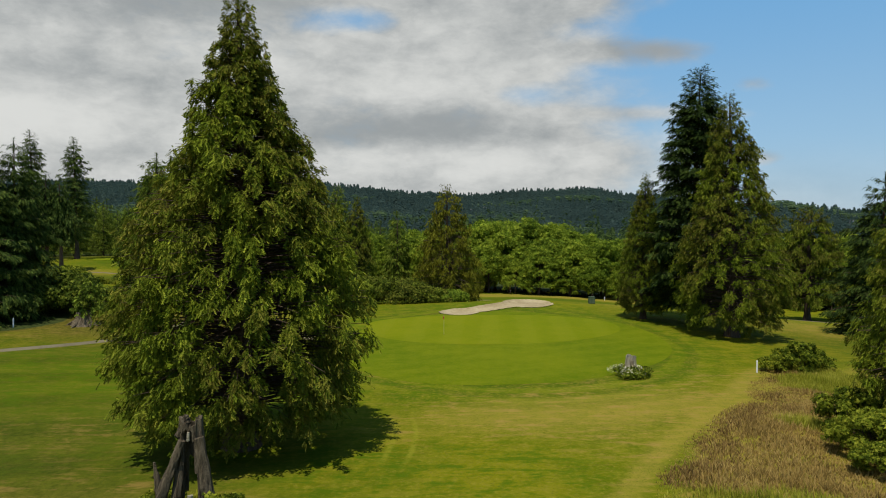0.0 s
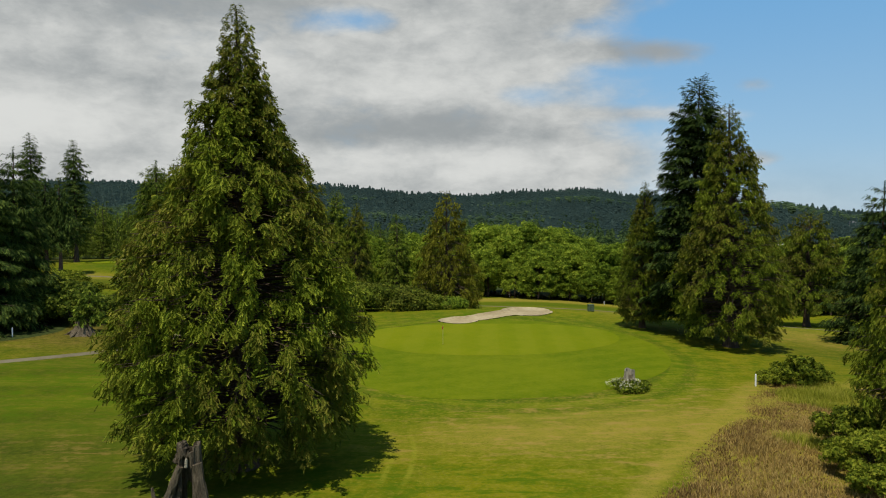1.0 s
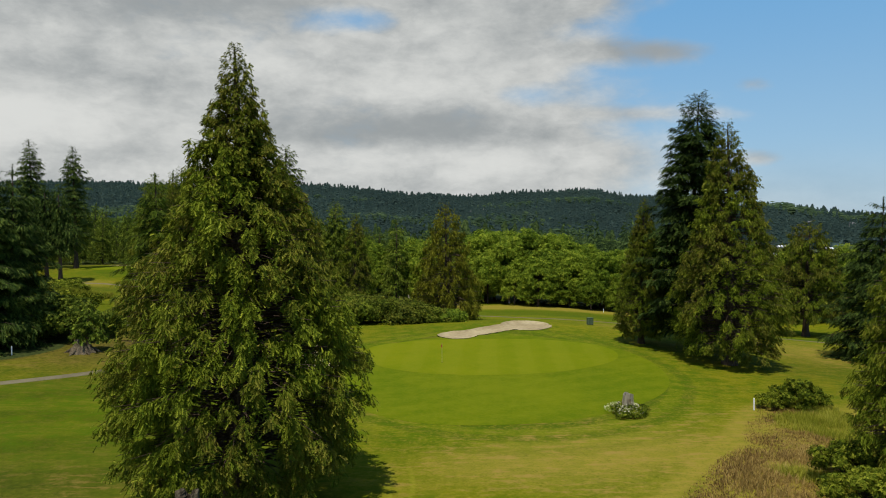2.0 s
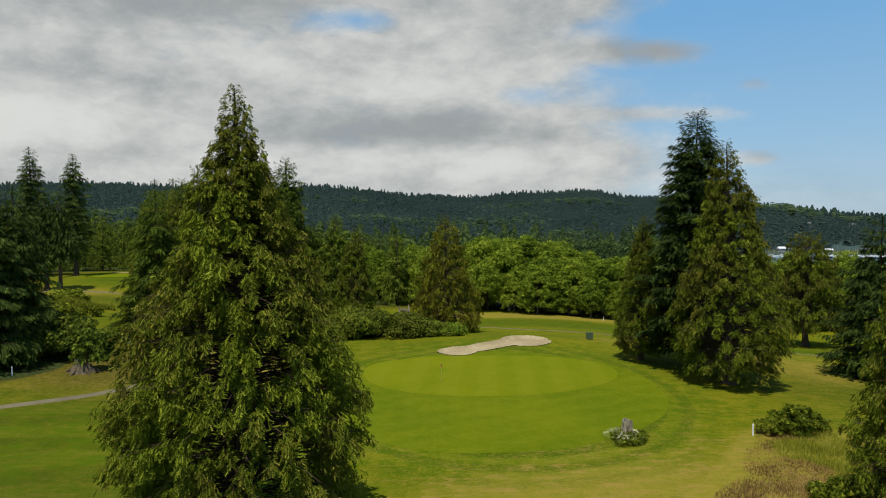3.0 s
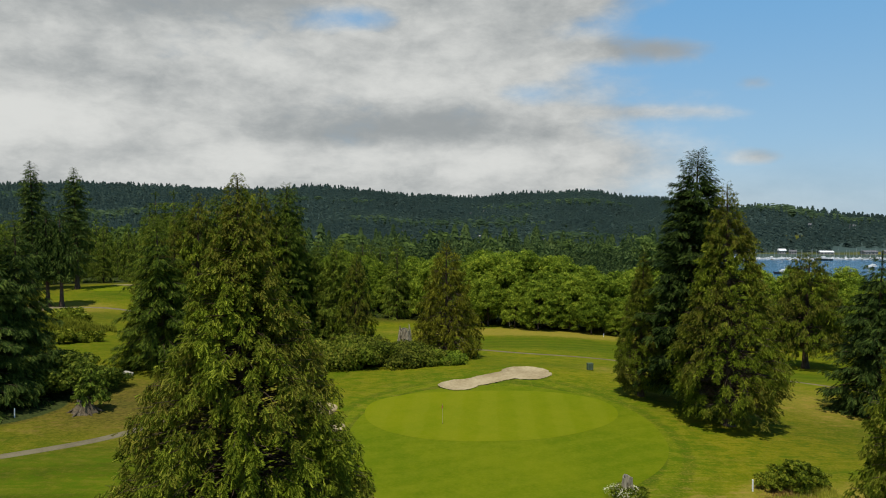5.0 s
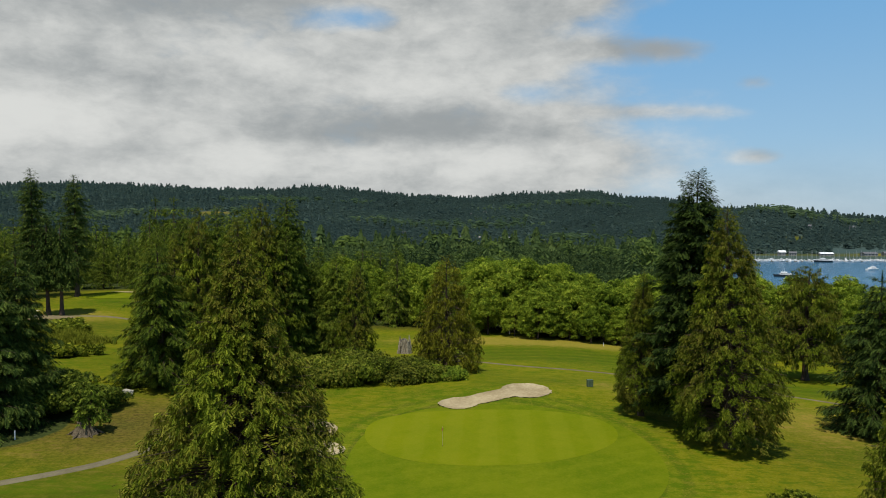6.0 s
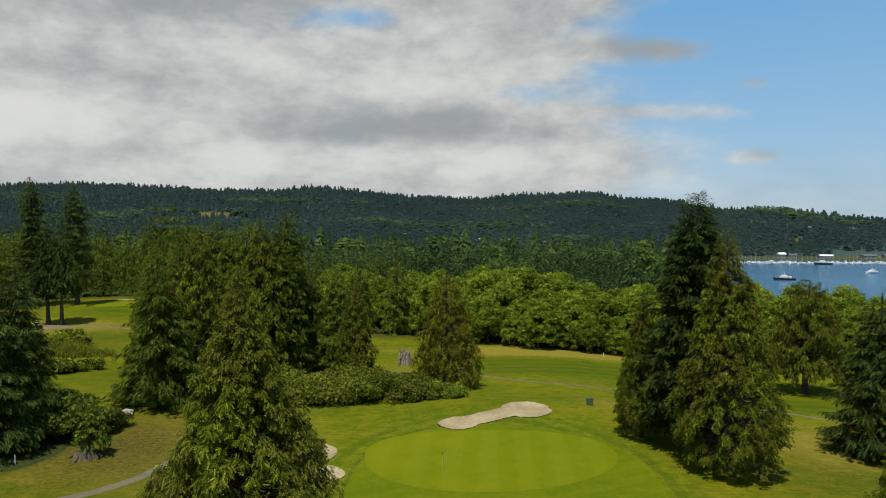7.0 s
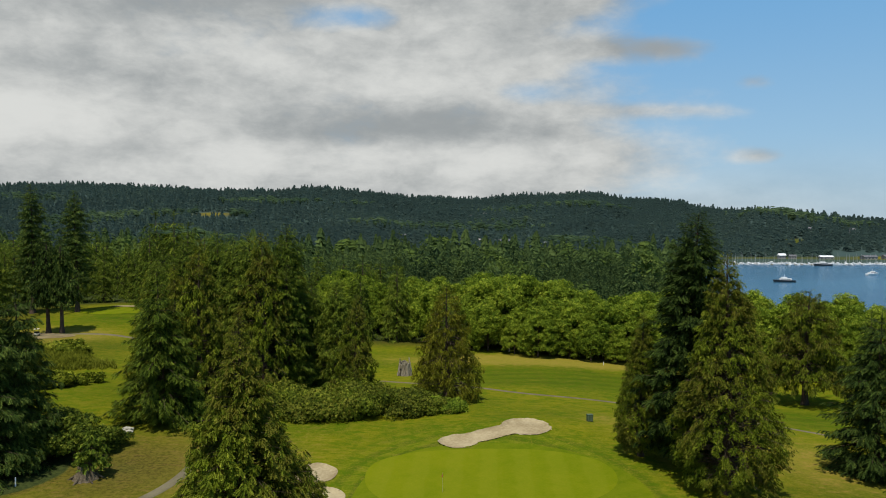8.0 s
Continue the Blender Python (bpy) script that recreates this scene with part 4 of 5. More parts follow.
# alders in a long bank behind the course
ald = [broadleaf(70 + k, 20.0 + k, 0.4, 6.4, 120, 6600, 0.46, 0.28, sink=1.0, shape=leaf_clump(3, 5), lobe=(0.17, 0.32), skirt=0.85) for k in range(3)]
first = []
starts = ((8, 206), (31, 194), (52, 192))
for k, w in enumerate(ald):
    first.append(tree("alder_tree", starts[k], w, M_ALDER, "leafy bright green alder in a dense row", "tree", "alder bank", turn=40 * k))
rng_a = np.random.default_rng(5)
spots = []
for row in range(3):
    for k in range(-6, 15):
        x = 4 + k * 8.0 + 4.0 * (row % 2) + rng_a.uniform(-1.6, 1.6)
        edge = np.interp(x, [-50, -20, -4, 0, 12, 26, 46, 70, 110, 140], [240, 232, 216, 208, 203, 192, 188, 184, 172, 182])
        y = edge + 4 + row * 8.5 + rng_a.uniform(-2.0, 2.0)
        spots.append((x, y, row))
for k in range(17):
    x = 2 + k * 6.6 + rng_a.uniform(-2.0, 2.0)
    spots.append((x, np.interp(x, [0, 12, 26, 46, 70, 110], [206, 201, 190, 186, 182, 170]) + rng_a.uniform(-1.0, 1.5), -1))
for n_, (x, y, row) in enumerate(spots):
    if row >= 0 and min(math.hypot(x - a, y - b) for a, b in starts) < 5:
        continue
    k = (0.44, 0.72, 0.56, 0.8)[n_ % 4] if row < 0 else 0.7 if (row == 0 and n_ % 3 == 0) else 1.0
    again(first[n_ % 3], (x, y), rng_a.uniform(0, 360), k * (rng_a.uniform(0.84, 1.06) + 0.04 * row) * np.interp(x, [-20, 0, 10, 34, 48, 62, 90], [1.1, 1.1, 1.22, 1.22, 1.02, 1.08, 1.12]))


# ---- far woods ----
def far_trees(name, pts, hts, bits, slim, mat, seed, label, round_=False):
    """A whole wood as one mesh: every tree a shaggy heap of small limbs, pointed or rounded."""
    rng = np.random.default_rng(seed)
    n = len(pts)
    z0 = height(pts[:, 0], pts[:, 1])
    i = np.repeat(np.arange(n), bits)
    m = len(i)
    h = hts[i]
    wide = slim * rng.uniform(0.75, 1.3, n)[i] * h
    lo = np.tile(np.arange(bits) / bits, n) + rng.uniform(0, 1.0 / bits, m)
    u = 1 - (1 - lo) ** (1.0 if round_ else 1.35)
    if round_:
        r = wide * np.sqrt(np.clip(1 - (2 * u - 0.95) ** 2, 0.04, 1)) * rng.uniform(0.8, 1.1, m)
    else:
        r = wide * (1.03 - u) * rng.uniform(0.75, 1.15, m)
    az = np.tile(np.arange(bits) * 2.39996, n) + np.repeat(rng.uniform(0, 6.28, n), bits) + rng.normal(0, 0.25, m)
    ca, sa = np.cos(az), np.sin(az)
    size = (0.9 if round_ else 0.82) * wide * (1.0 if round_ else (1.15 - 0.75 * u)) * rng.uniform(0.8, 1.25, m) * (14.0 / bits) ** 0.3
    z = z0[i] + h * (0.04 + 0.96 * u)
    x, y = pts[i, 0], pts[i, 1]
    drop = h * (0.05 if round_ else 0.07) * rng.uniform(0.5, 1.5, m)
    rise_ = h * (0.10 if round_ else 0.16) * rng.uniform(0.7, 1.3, m)
    inner = np.stack([x + ca * r * 0.15, y + sa * r * 0.15, np.minimum(z + rise_, z0[i] + h)], -1)
    left = np.stack([x + ca * r - sa * size, y + sa * r + ca * size, z - drop], -1)
    right = np.stack([x + ca * r + sa * size, y + sa * r - ca * size, z - drop * 0.6], -1)
    v = np.stack([inner, left, right], 1).reshape(-1, 3)
    ob = mesh_object(name, v, np.arange(3 * m).reshape(-1, 3), mat)
    return tagged(ob, label, "forest", kind="stuff")


def scatter(seed, y0, y1, a0, a1, step, keep):
    """Places spread evenly over a fan of ground."""
    rng = np.random.default_rng(seed)
    out = []
    y = y0
    while y < y1:
        st = step * (0.75 + 0.5 * y / y1)
        xs = np.arange(a0 * y, a1 * y, st)
        out.append(np.stack([xs + rng.uniform(-0.9, 0.9, len(xs)) * st, y + rng.uniform(-0.9, 0.9, len(xs)) * st], -1))
        y += st
    p = np.vstack(out)
    return p[keep(p[:, 0], p[:, 1], rng)]


def dry_land(x, y, rng):
    return height(x, y) > SEA + 1.5


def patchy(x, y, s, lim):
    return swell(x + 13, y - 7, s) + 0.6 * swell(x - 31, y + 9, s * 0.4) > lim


CLEARED = ((-0.335, 1440, 0.026, 34), (-0.30, 1380, 0.02, 30), (0.52, 1130, 0.016, 24), (0.63, 1020, 0.06, 45))


def wooded(x, y, rng):
    ok = dry_land(x, y, rng) & (rng.uniform(0, 1, len(x)) < 0.9) & ~((x / y > 0.41) & (y < 990))
    for a, d, wa, wd in CLEARED:
        ok &= ~((np.abs(x / y - a) < wa) & (np.abs(y - d) < wd))
    return ok


r9 = np.random.default_rng(9)
hill_pts = scatter(3, 940, 2230, -0.70, 0.72, 8.2, wooded)
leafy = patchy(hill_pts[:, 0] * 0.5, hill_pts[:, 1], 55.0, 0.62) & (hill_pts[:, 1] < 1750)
tallness = 1 + 0.25 * swell(hill_pts[:, 0] + 40, hill_pts[:, 1], 33.0)
hts = np.clip(r9.lognormal(2.55, 0.30, len(hill_pts)) * tallness, 6, 25)
far_trees("hill_forest", hill_pts[~leafy], hts[~leafy], 18, 0.29, M_HAZEFIR, 4, "dark conifer forest covering the far hills")
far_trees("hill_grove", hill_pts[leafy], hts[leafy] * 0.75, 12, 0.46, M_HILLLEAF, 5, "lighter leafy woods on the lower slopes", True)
val_pts = scatter(6, 292, 940, -0.75, 0.74, 8.0, lambda x, y, r: dry_land(x, y, r) & (r.uniform(0, 1, len(x)) < 0.72) & ~((x / y > 0.39) & (y > 850)))
leafy = patchy(val_pts[:, 0], val_pts[:, 1], 26.0, 0.45)
vh = np.where(r9.uniform(0, 1, len(val_pts)) < 0.22, 1.22, 0.76) * np.clip(r9.lognormal(2.78, 0.40, len(val_pts)), 7, 33) * np.interp(val_pts[:, 1], [300, 450], [0.8, 1.0])
TINY = spray(1, 0.55, 0.0)


def wood_of(name, shapes, pts, scale, mat, seed, label):
    """A whole wood as one mesh, from a few small tree shapes turned and scaled."""
    rng = np.random.default_rng(seed)
    z0 = height(pts[:, 0], pts[:, 1])
    pieces = []
    pick = rng.integers(0, len(shapes), len(pts))
    for k, (v, f) in enumerate(shapes):
        at = np.flatnonzero(pick == k)
        th, sc = rng.uniform(0, 6.283, len(at)), scale[at]
        c, s_ = np.cos(th)[:, None], np.sin(th)[:, None]
        x = (v[None, :, 0] * c - v[None, :, 1] * s_) * sc[:, None] + pts[at, 0:1]
        y = (v[None, :, 0] * s_ + v[None, :, 1] * c) * sc[:, None] + pts[at, 1:2]
        z = v[None, :, 2] * sc[:, None] + z0[at][:, None]
        pieces.append((np.stack([x, y, z], -1).reshape(-1, 3), (f[None] + (np.arange(len(at)) * len(v))[:, None, None]).reshape(-1, 3)))
    return tagged(mesh_object(name, *stack(*pieces), mat), label, "forest", kind="stuff")


small_firs = [conifer(900 + k, 20.0, 0.5, taper(0.4, 3.9 + 0.5 * k, 0.75, 0.1), 46, 1.5, 1.7, TINY, rise=0.14, sag=0.25, hang=0.4, inner=0.3, girth=0.3, bunch=3, tuft=0.15, least=3)[1] for k in range(4)]
small_leafy = [broadleaf(920 + k, 16.0, 0.5, 5.4, 26, 190, 1.5, 0.25, sink=0.9, shape=leaf_clump(2, 6))[1] for k in range(3)]
close = val_pts[:, 1] < 620
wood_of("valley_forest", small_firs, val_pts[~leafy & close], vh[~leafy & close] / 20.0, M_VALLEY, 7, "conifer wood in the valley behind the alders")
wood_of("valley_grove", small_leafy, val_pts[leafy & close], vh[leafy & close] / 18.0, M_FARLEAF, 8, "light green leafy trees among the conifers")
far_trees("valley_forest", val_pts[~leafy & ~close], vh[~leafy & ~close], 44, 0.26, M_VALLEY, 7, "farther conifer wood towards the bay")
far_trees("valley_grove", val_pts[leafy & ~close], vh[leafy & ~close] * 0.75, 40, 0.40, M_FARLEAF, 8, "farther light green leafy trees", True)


# ---- shrubs, grasses and small things ----
def bush(name, at, seed, h, r, clumps, size, label, mat=None, lobes=22, category="shrub", group="", flat=0.8, sink=0.9, lobe=(0.26, 0.42)):
    return tree(name, at, broadleaf(seed, h, 0.0, r, lobes, clumps, size, 0.05, stems=3, flat=flat, sink=sink, skirt=0.8, lobe=lobe), mat or M_SHRUB, label, category, group, crown="leaves", stem="stems")


# thicket below the clump of firs, low towards the bunker
hedge = bush("salal_thicket", (-8.0, 106.5), 201, 4.0, 5.2, 9500, 0.19, "dense dark green salal thicket", mat=M_SALAL, group="thicket")
for x, y, turn, size, tall in ((-1.0, 107.8, 40, 0.62, 0.85), (-4.2, 107.2, 150, 0.78, 0.9), (-12.5, 106.0, 80, 1.0, 1.05), (-17.0, 105.0, 200, 1.05, 1.05), (-21.5, 104.0, 310, 0.95, 0.95), (-6.0, 111.0, 20, 0.85, 1.0),
                               (-14.5, 110.5, 270, 1.1, 1.1), (-24.5, 108.0, 120, 1.0, 1.1), (-27.0, 103.0, 60, 0.8, 0.9), (-30.5, 100.5, 190, 0.75, 0.9)):
    again(hedge, (x, y), turn, size, tall=tall)
tip = bush("salmonberry_bush", (1.6, 108.4), 202, 2.2, 2.4, 2200, 0.22, "small bright green bush at the thicket's end", mat=M_ALDER, group="thicket")
again(tip, (-1.6, 109.5), 90, 1.1)

# bushes along the left-hand woods
maple = bush("vine_maple", (-45.6, 83.5), 203, 5.8, 4.2, 8500, 0.20, "large rounded vine maple bush in full leaf", mat=M_SHRUB_D, group="woodland bushes")
for x, y, turn, size, tall in ((-49.0, 80.5, 70, 0.8, 0.95), (-42.8, 86.0, 160, 0.62, 0.8), (-50.0, 88.0, 250, 0.85, 0.9), (-56.0, 84.0, 120, 0.9, 1.0)):
    again(maple, (x, y), turn, size, tall=tall)
for x, y, turn, size, tall in ((-75.0, 100.0, 60, 1.2, 1.2), (-78.0, 112.0, 260, 1.3, 1.2), (-88.0, 130.0, 130, 1.3, 1.2), (-110.0, 168.0, 10, 1.0, 0.9), (-121.0, 182.0, 200, 0.9, 0.9)):
    again(maple, (x, y), turn, size, tall=tall)
scrub = bush("willow_scrub", (-64.0, 122.0), 209, 1.7, 2.6, 1000, 0.36, "low green willow scrub in the damp hollow", group="woodland bushes", lobes=14)
for x, y, turn, size, tall in ((-87.5, 157.0, 20, 1.5, 1.0), (-83.0, 155.0, 200, 1.1, 0.9), (-95.0, 153.0, 90, 1.4, 1.0), (-100.0, 158.0, 250, 1.6, 1.1), (-66.5, 116.0, 140, 1.1, 1.1), (-69.5, 114.0, 310, 1.3, 1.2),
                               (-71.0, 127.0, 40, 0.5, 0.7), (-73.5, 128.5, 190, 0.6, 0.6), (-90.0, 146.0, 160, 1.2, 0.8), (-94.0, 141.0, 60, 1.5, 1.0), (-86.0, 130.0, 230, 1.3, 1.0)):
    again(scrub, (x, y), turn, size, tall=tall)
under = bush("sword_fern", (-40.8, 98.0), 204, 1.8, 3.2, 900, 0.45, "dark undergrowth round the foot of a fir", group="woodland bushes")
for x, y, turn, size in ((-38.0, 100.0, 60, 1.0), (-35.5, 103.5, 130, 1.2), (-44.8, 98.5, 200, 0.6)):
    again(under, (x, y), turn, size)

# bushes by the boundary stakes
alder_bush = bush("willow_bush", (30.0, 56.8), 205, 3.3, 2.0, 3200, 0.13, "loose green willow bush with a dark heart", group="boundary bushes", lobes=60, lobe=(0.12, 0.26))
again(alder_bush, (27.9, 57.0), 100, 0.66, tall=0.85)
again(alder_bush, (32.0, 57.9), 220, 0.7, tall=0.8)
big_leaf = bush("thimbleberry_bush", (22.4, 35.6), 206, 3.2, 1.9, 5200, 0.11, "broad-leaved bush under the cedar's limbs", mat=M_SHRUB, group="boundary bushes", lobes=40, lobe=(0.16, 0.32))
for x, y, turn, size, tall in ((23.6, 39.0, 80, 1.1, 1.0), (21.6, 32.8, 190, 0.8, 0.8), (24.2, 34.2, 260, 1.1, 1.1), (25.6, 41.5, 20, 1.0, 0.8), (24.6, 31.0, 140, 1.1, 0.9)):
    again(big_leaf, (x, y), turn, size, tall=tall)


def blades(name, seed, n, inside, mat, tall, label, x0, x1, y0, y1, wide=0.035, per=3, grow=None):
    """Standing grass: tufts of bent blades scattered over a patch of ground."""
    rng = np.random.default_rng(seed)
    x, y = rng.uniform(x0, x1, n), rng.uniform(y0, y1, n)
    ok = inside(x, y, rng)
    x, y = x[ok], y[ok]
    z = height(x, y) - 0.04
    n = len(x)
    vs, fs = [], []
    for b in range(per):
        th = rng.uniform(0, 6.283, n)
        h = tall * rng.uniform(0.4, 1.2, n) * (0.72 + 0.30 * swell(x, y, 2.2) + 0.25 * swell(x + 3, y - 5, 0.8))
        h = h * grow(x, y) if grow else h
        bend = h * rng.uniform(0.2, 0.9, n)
        cx, cy = np.cos(th), np.sin(th)
        ox, oy = x + rng.normal(0, 0.08, n), y + rng.normal(0, 0.08, n)
        w = wide * rng.uniform(0.6, 1.4, n)
        p0 = np.stack([ox - cy * w, oy + cx * w, z], -1)
        p1 = np.stack([ox + cy * w, oy - cx * w, z], -1)
        p2 = np.stack([ox + cx * bend * 0.35, oy + cy * bend * 0.35, z + h * 0.62], -1)
        p3 = np.stack([ox + cx * bend, oy + cy * bend, z + h], -1)
        p4 = p2 + np.stack([cy * w * 1.3, -cx * w * 1.3, np.zeros(n)], -1)
        k = (np.arange(n) * 5)[:, None] + b * n * 5
        vs.append(np.stack([p0, p1, p2, p3, p4], 1).reshape(-1, 3))
        fs.append(np.concatenate([k + np.array([[0, 1, 4]]), k + np.array([[0, 4, 2]]), k + np.array([[2, 4, 3]])], 0))
    ob = mesh_object(name, np.vstack(vs), np.vstack(fs), mat)
    return tagged(ob, label, "grass", kind="stuff")


def edge_x(y):
    return np.interp(y, [18, 30, 37, 49, 55, 60], [3.5, 8.8, 12.9, 21.6, 25.8, 27.5])


def in_rough(x, y, rng):
    d = x - edge_x(y) + 0.6 * swell(x, y, 1.7)
    return (d > 0) & (y < 57.5) & (rng.uniform(0, 1, len(x)) < 0.45 + 0.55 * ease(d, 0, 1.0))


def off_edge(x, y):
    """Grass stands lower towards the mown edge."""
    return 0.35 + 0.65 * ease(x - edge_x(y) + 0.8 * swell(x, y, 1.1), 0.0, 2.4)


def green_patch(x, y):
    mixed = 0.10 * np.sin(37.1 * x + 91.7 * y)
    return swell(x - 4, y + 0.4 * x, 3.3) + 0.5 * swell(x + 0.7 * y, y + 3, 1.1) + 0.6 * ((y > 47) & (x > 24.5)) + 0.9 * np.exp(-((x - 15.5) / 2.6) ** 2 - ((y - 34.5) / 4.0) ** 2) + mixed > 0.5


def weedy(x, y):
    d = x - edge_x(y)
    return (d < 2.6 + 1.2 * swell(x, y, 2.4)) & (y > 31) | (np.hypot((x - 19.5) / 4.0, (y - 46.5) / 2.5) < 1 + 0.3 * swell(x, y, 1.5))


blades("dry_grass", 301, 64000, lambda x, y, r: in_rough(x, y, r) & ~green_patch(x, y) & ~(weedy(x, y) & (r.uniform(0, 1, len(x)) < 0.45)), M_DRYGRASS, 0.36, "long sun-bleached straw grass in the rough", 4, 33, 24, 58, 0.028, grow=off_edge)
blades("seeding_grass", 305, 64000, lambda x, y, r: in_rough(x, y, r) & weedy(x, y) & (r.uniform(0, 1, len(x)) < 0.42), M_BROWNGRASS, 0.42, "brown seeding grass and dock along the edge of the rough", 4, 33, 24, 58, 0.024, grow=off_edge)
blades("long_grass", 302, 60000, lambda x, y, r: in_rough(x, y, r) & green_patch(x, y) & ~(weedy(x, y) & (r.uniform(0, 1, len(x)) < 0.6)), M_TALLGRASS, 0.62,
       "tufts of long green and straw grass in the rough", 4, 33, 24, 58, 0.016, grow=off_edge)
blades("rushes", 306, 16000, lambda x, y, r: np.hypot((x + 84) / 17, (y - 142) / 15) + 0.35 * swell(x, y, 6.0) + r.uniform(-0.15, 0.15, len(x)) < 0.85, M_RUSH, 1.5,
       "thick green rushes and scrub filling a damp hollow", -106, -62, 122, 162, 0.11)
blades("long_grass", 304, 2600, lambda x, y, r: np.hypot(x + 10.3, y - 27.8) < 2.0 + 0.5 * swell(x, y, 1.0), M_TALLGRASS, 0.5, "weeds round the old snag", -14, -7, 24.5, 31)


# ---- old wood ----
def shell_stump(parent, name, seed, h, r0, r1, mat, sides=30, rings=14, gap=(), lean=(0, 0), jag=0.25, wall=0.16, label=""):
    """A hollow, weathered stump: ribbed outside, rotten inside, a torn rim and splits that reach the ground."""
    rng = np.random.default_rng(seed)
    ph = rng.uniform(0, 6.28, 6)
    bm = bmesh.new()
    th = np.linspace(0, 2 * math.pi, sides, endpoint=False)
    rim = 1 - jag * (0.5 + 0.5 * np.sin(2 * th + ph[0])) * rng.uniform(0.3, 1.0, sides)
    skins = []
    for inside in (False, True):
        rows = []
        for k in range(rings):
            s = k / (rings - 1)
            row = []
            for t, top in zip(th, rim):
                rib = 1 + 0.08 * math.sin(7 * t + ph[1] + 0.6 * s) + 0.05 * math.sin(13 * t + ph[2]) + 0.03 * math.sin(9 * s + 3 * t)
                r = (r1 + (r0 - r1) * (1 - s) ** 1.7) * rib
                if inside:
                    r = max(r - wall * (1.1 - 0.5 * s), 0.03)
                z = s * h * top
                row.append(bm.verts.new((r * math.cos(t) + lean[0] * z, r * math.sin(t) + lean[1] * z, z - 0.12)))
            rows.append(row)
        skins.append(rows)

    def open_at(k, j):
        t = th[j]
        for mid, half, upto in gap:
            d = abs((t - mid + math.pi) % (2 * math.pi) - math.pi)
            if d < half * (1 - 0.6 * k / rings) and k / rings < upto:
                return True
        return False

    cells = {(k, j) for k in range(rings - 1) for j in range(sides) if not open_at(k, j)}
    for k, j in cells:
        n = (j + 1) % sides
        o, i = skins
        bm.faces.new((o[k][j], o[k][n], o[k + 1][n], o[k + 1][j]))
        bm.faces.new((i[k][n], i[k][j], i[k + 1][j], i[k + 1][n]))
        if (k + 1, j) not in cells:
            bm.faces.new((o[k + 1][j], o[k + 1][n], i[k + 1][n], i[k + 1][j]))
        if (k, n) not in cells:
            bm.faces.new((o[k][n], i[k][n], i[k + 1][n], o[k + 1][n]))
        if (k, (j - 1) % sides) not in cells:
            bm.faces.new((o[k][j], o[k + 1][j], i[k + 1][j], i[k][j]))
    loose = [v for v in bm.verts if not v.link_faces]
    bmesh.ops.delete(bm, geom=loose, context="VERTS")
    bmesh.ops.recalc_face_normals(bm, faces=bm.faces)
    return part(name, bm, mat, parent, label)


def log_part(parent, name, pts, radii, mat, seed, sides=9, label=""):
    """A rough round piece of wood along a line, with closed ends."""
    rng = np.random.default_rng(seed)
    p, r = np.array(pts, float), np.array(radii, float)
    s = np.linspace(0, len(p) - 1, 4 * len(p))
    path = np.stack([np.interp(s, np.arange(len(p)), p[:, c]) for c in range(3)], -1)
    v, f = tubes(path[None], np.interp(s, np.arange(len(p)), r)[None], sides)
    v = v + rng.normal(0, 0.09, v.shape) * np.repeat(np.interp(s, np.arange(len(p)), r), sides)[:, None]
    bm = bmesh.new()
    bv = [bm.verts.new(tuple(c)) for c in v]
    for q in f:
        bm.faces.new([bv[i] for i in q])
    bm.faces.new(bv[:sides][::-1])
    bm.faces.new(bv[-sides:])
    bmesh.ops.recalc_face_normals(bm, faces=bm.faces)
    return part(name, bm, mat, parent, label)


# the hollow snag under the great cedar
snag = thing("old_snag", (-10.35, 28.0, ground_z(-10.35, 28.0)), "split and hollow grey cedar snag standing on two legs", "snag")
shell_stump(snag, "trunk_shell", 401, 4.35, 0.95, 0.44, M_SNAG, sides=36, rings=20, gap=((-1.75, 1.0, 0.88), (1.5, 0.9, 0.6), (0.2, 0.25, 0.3)), jag=0.12, wall=0.20, lean=(-0.02, 0.02))
log_part(snag, "leg", [(-1.62, -0.45, -0.2), (-1.0, -0.4, 1.5), (-0.36, -0.3, 3.3)], [0.24, 0.21, 0.15], M_SNAG, 402)
log_part(snag, "leg", [(0.80, -0.35, -0.2), (0.62, -0.3, 1.6), (0.32, -0.2, 3.4)], [0.36, 0.29, 0.20], M_SNAG, 403)
log_part(snag, "splinter", [(-1.55, 0.4, -0.1), (-1.6, 0.35, 1.2), (-1.75, 0.3, 2.2)], [0.22, 0.16, 0.05], M_SNAG, 404)
log_part(snag, "broken_rim", [(-0.5, 0.1, 3.3), (-0.35, 0.1, 4.0), (-0.3, 0.05, 4.25)], [0.26, 0.22, 0.10], M_SNAG, 405)
log_part(snag, "bleached_chip", [(-0.02, -0.5, 3.35), (0.0, -0.5, 3.7)], [0.07, 0.05], M_PALEWOOD, 406, 6, "small bleached chip of bare wood")
post_s = thing("fence_post", (-9.95, 26.4, ground_z(-9.95, 26.4)), "short pale weathered post beside the snag", "post")
log_part(post_s, "shaft", [(0, 0, -0.2), (0.02, 0, 0.7), (0.06, 0, 1.55)], [0.13, 0.12, 0.11], M_PALEWOOD, 407, 8)
fern = bush("snag_fern", (-9.2, 27.0), 208, 1.5, 1.0, 420, 0.22, "bright green fern and brambles at the snag's foot", group="boundary bushes")
again(fern, (-11.9, 28.6), 90, 0.8)
again(fern, (-8.7, 28.2), 190, 0.7)

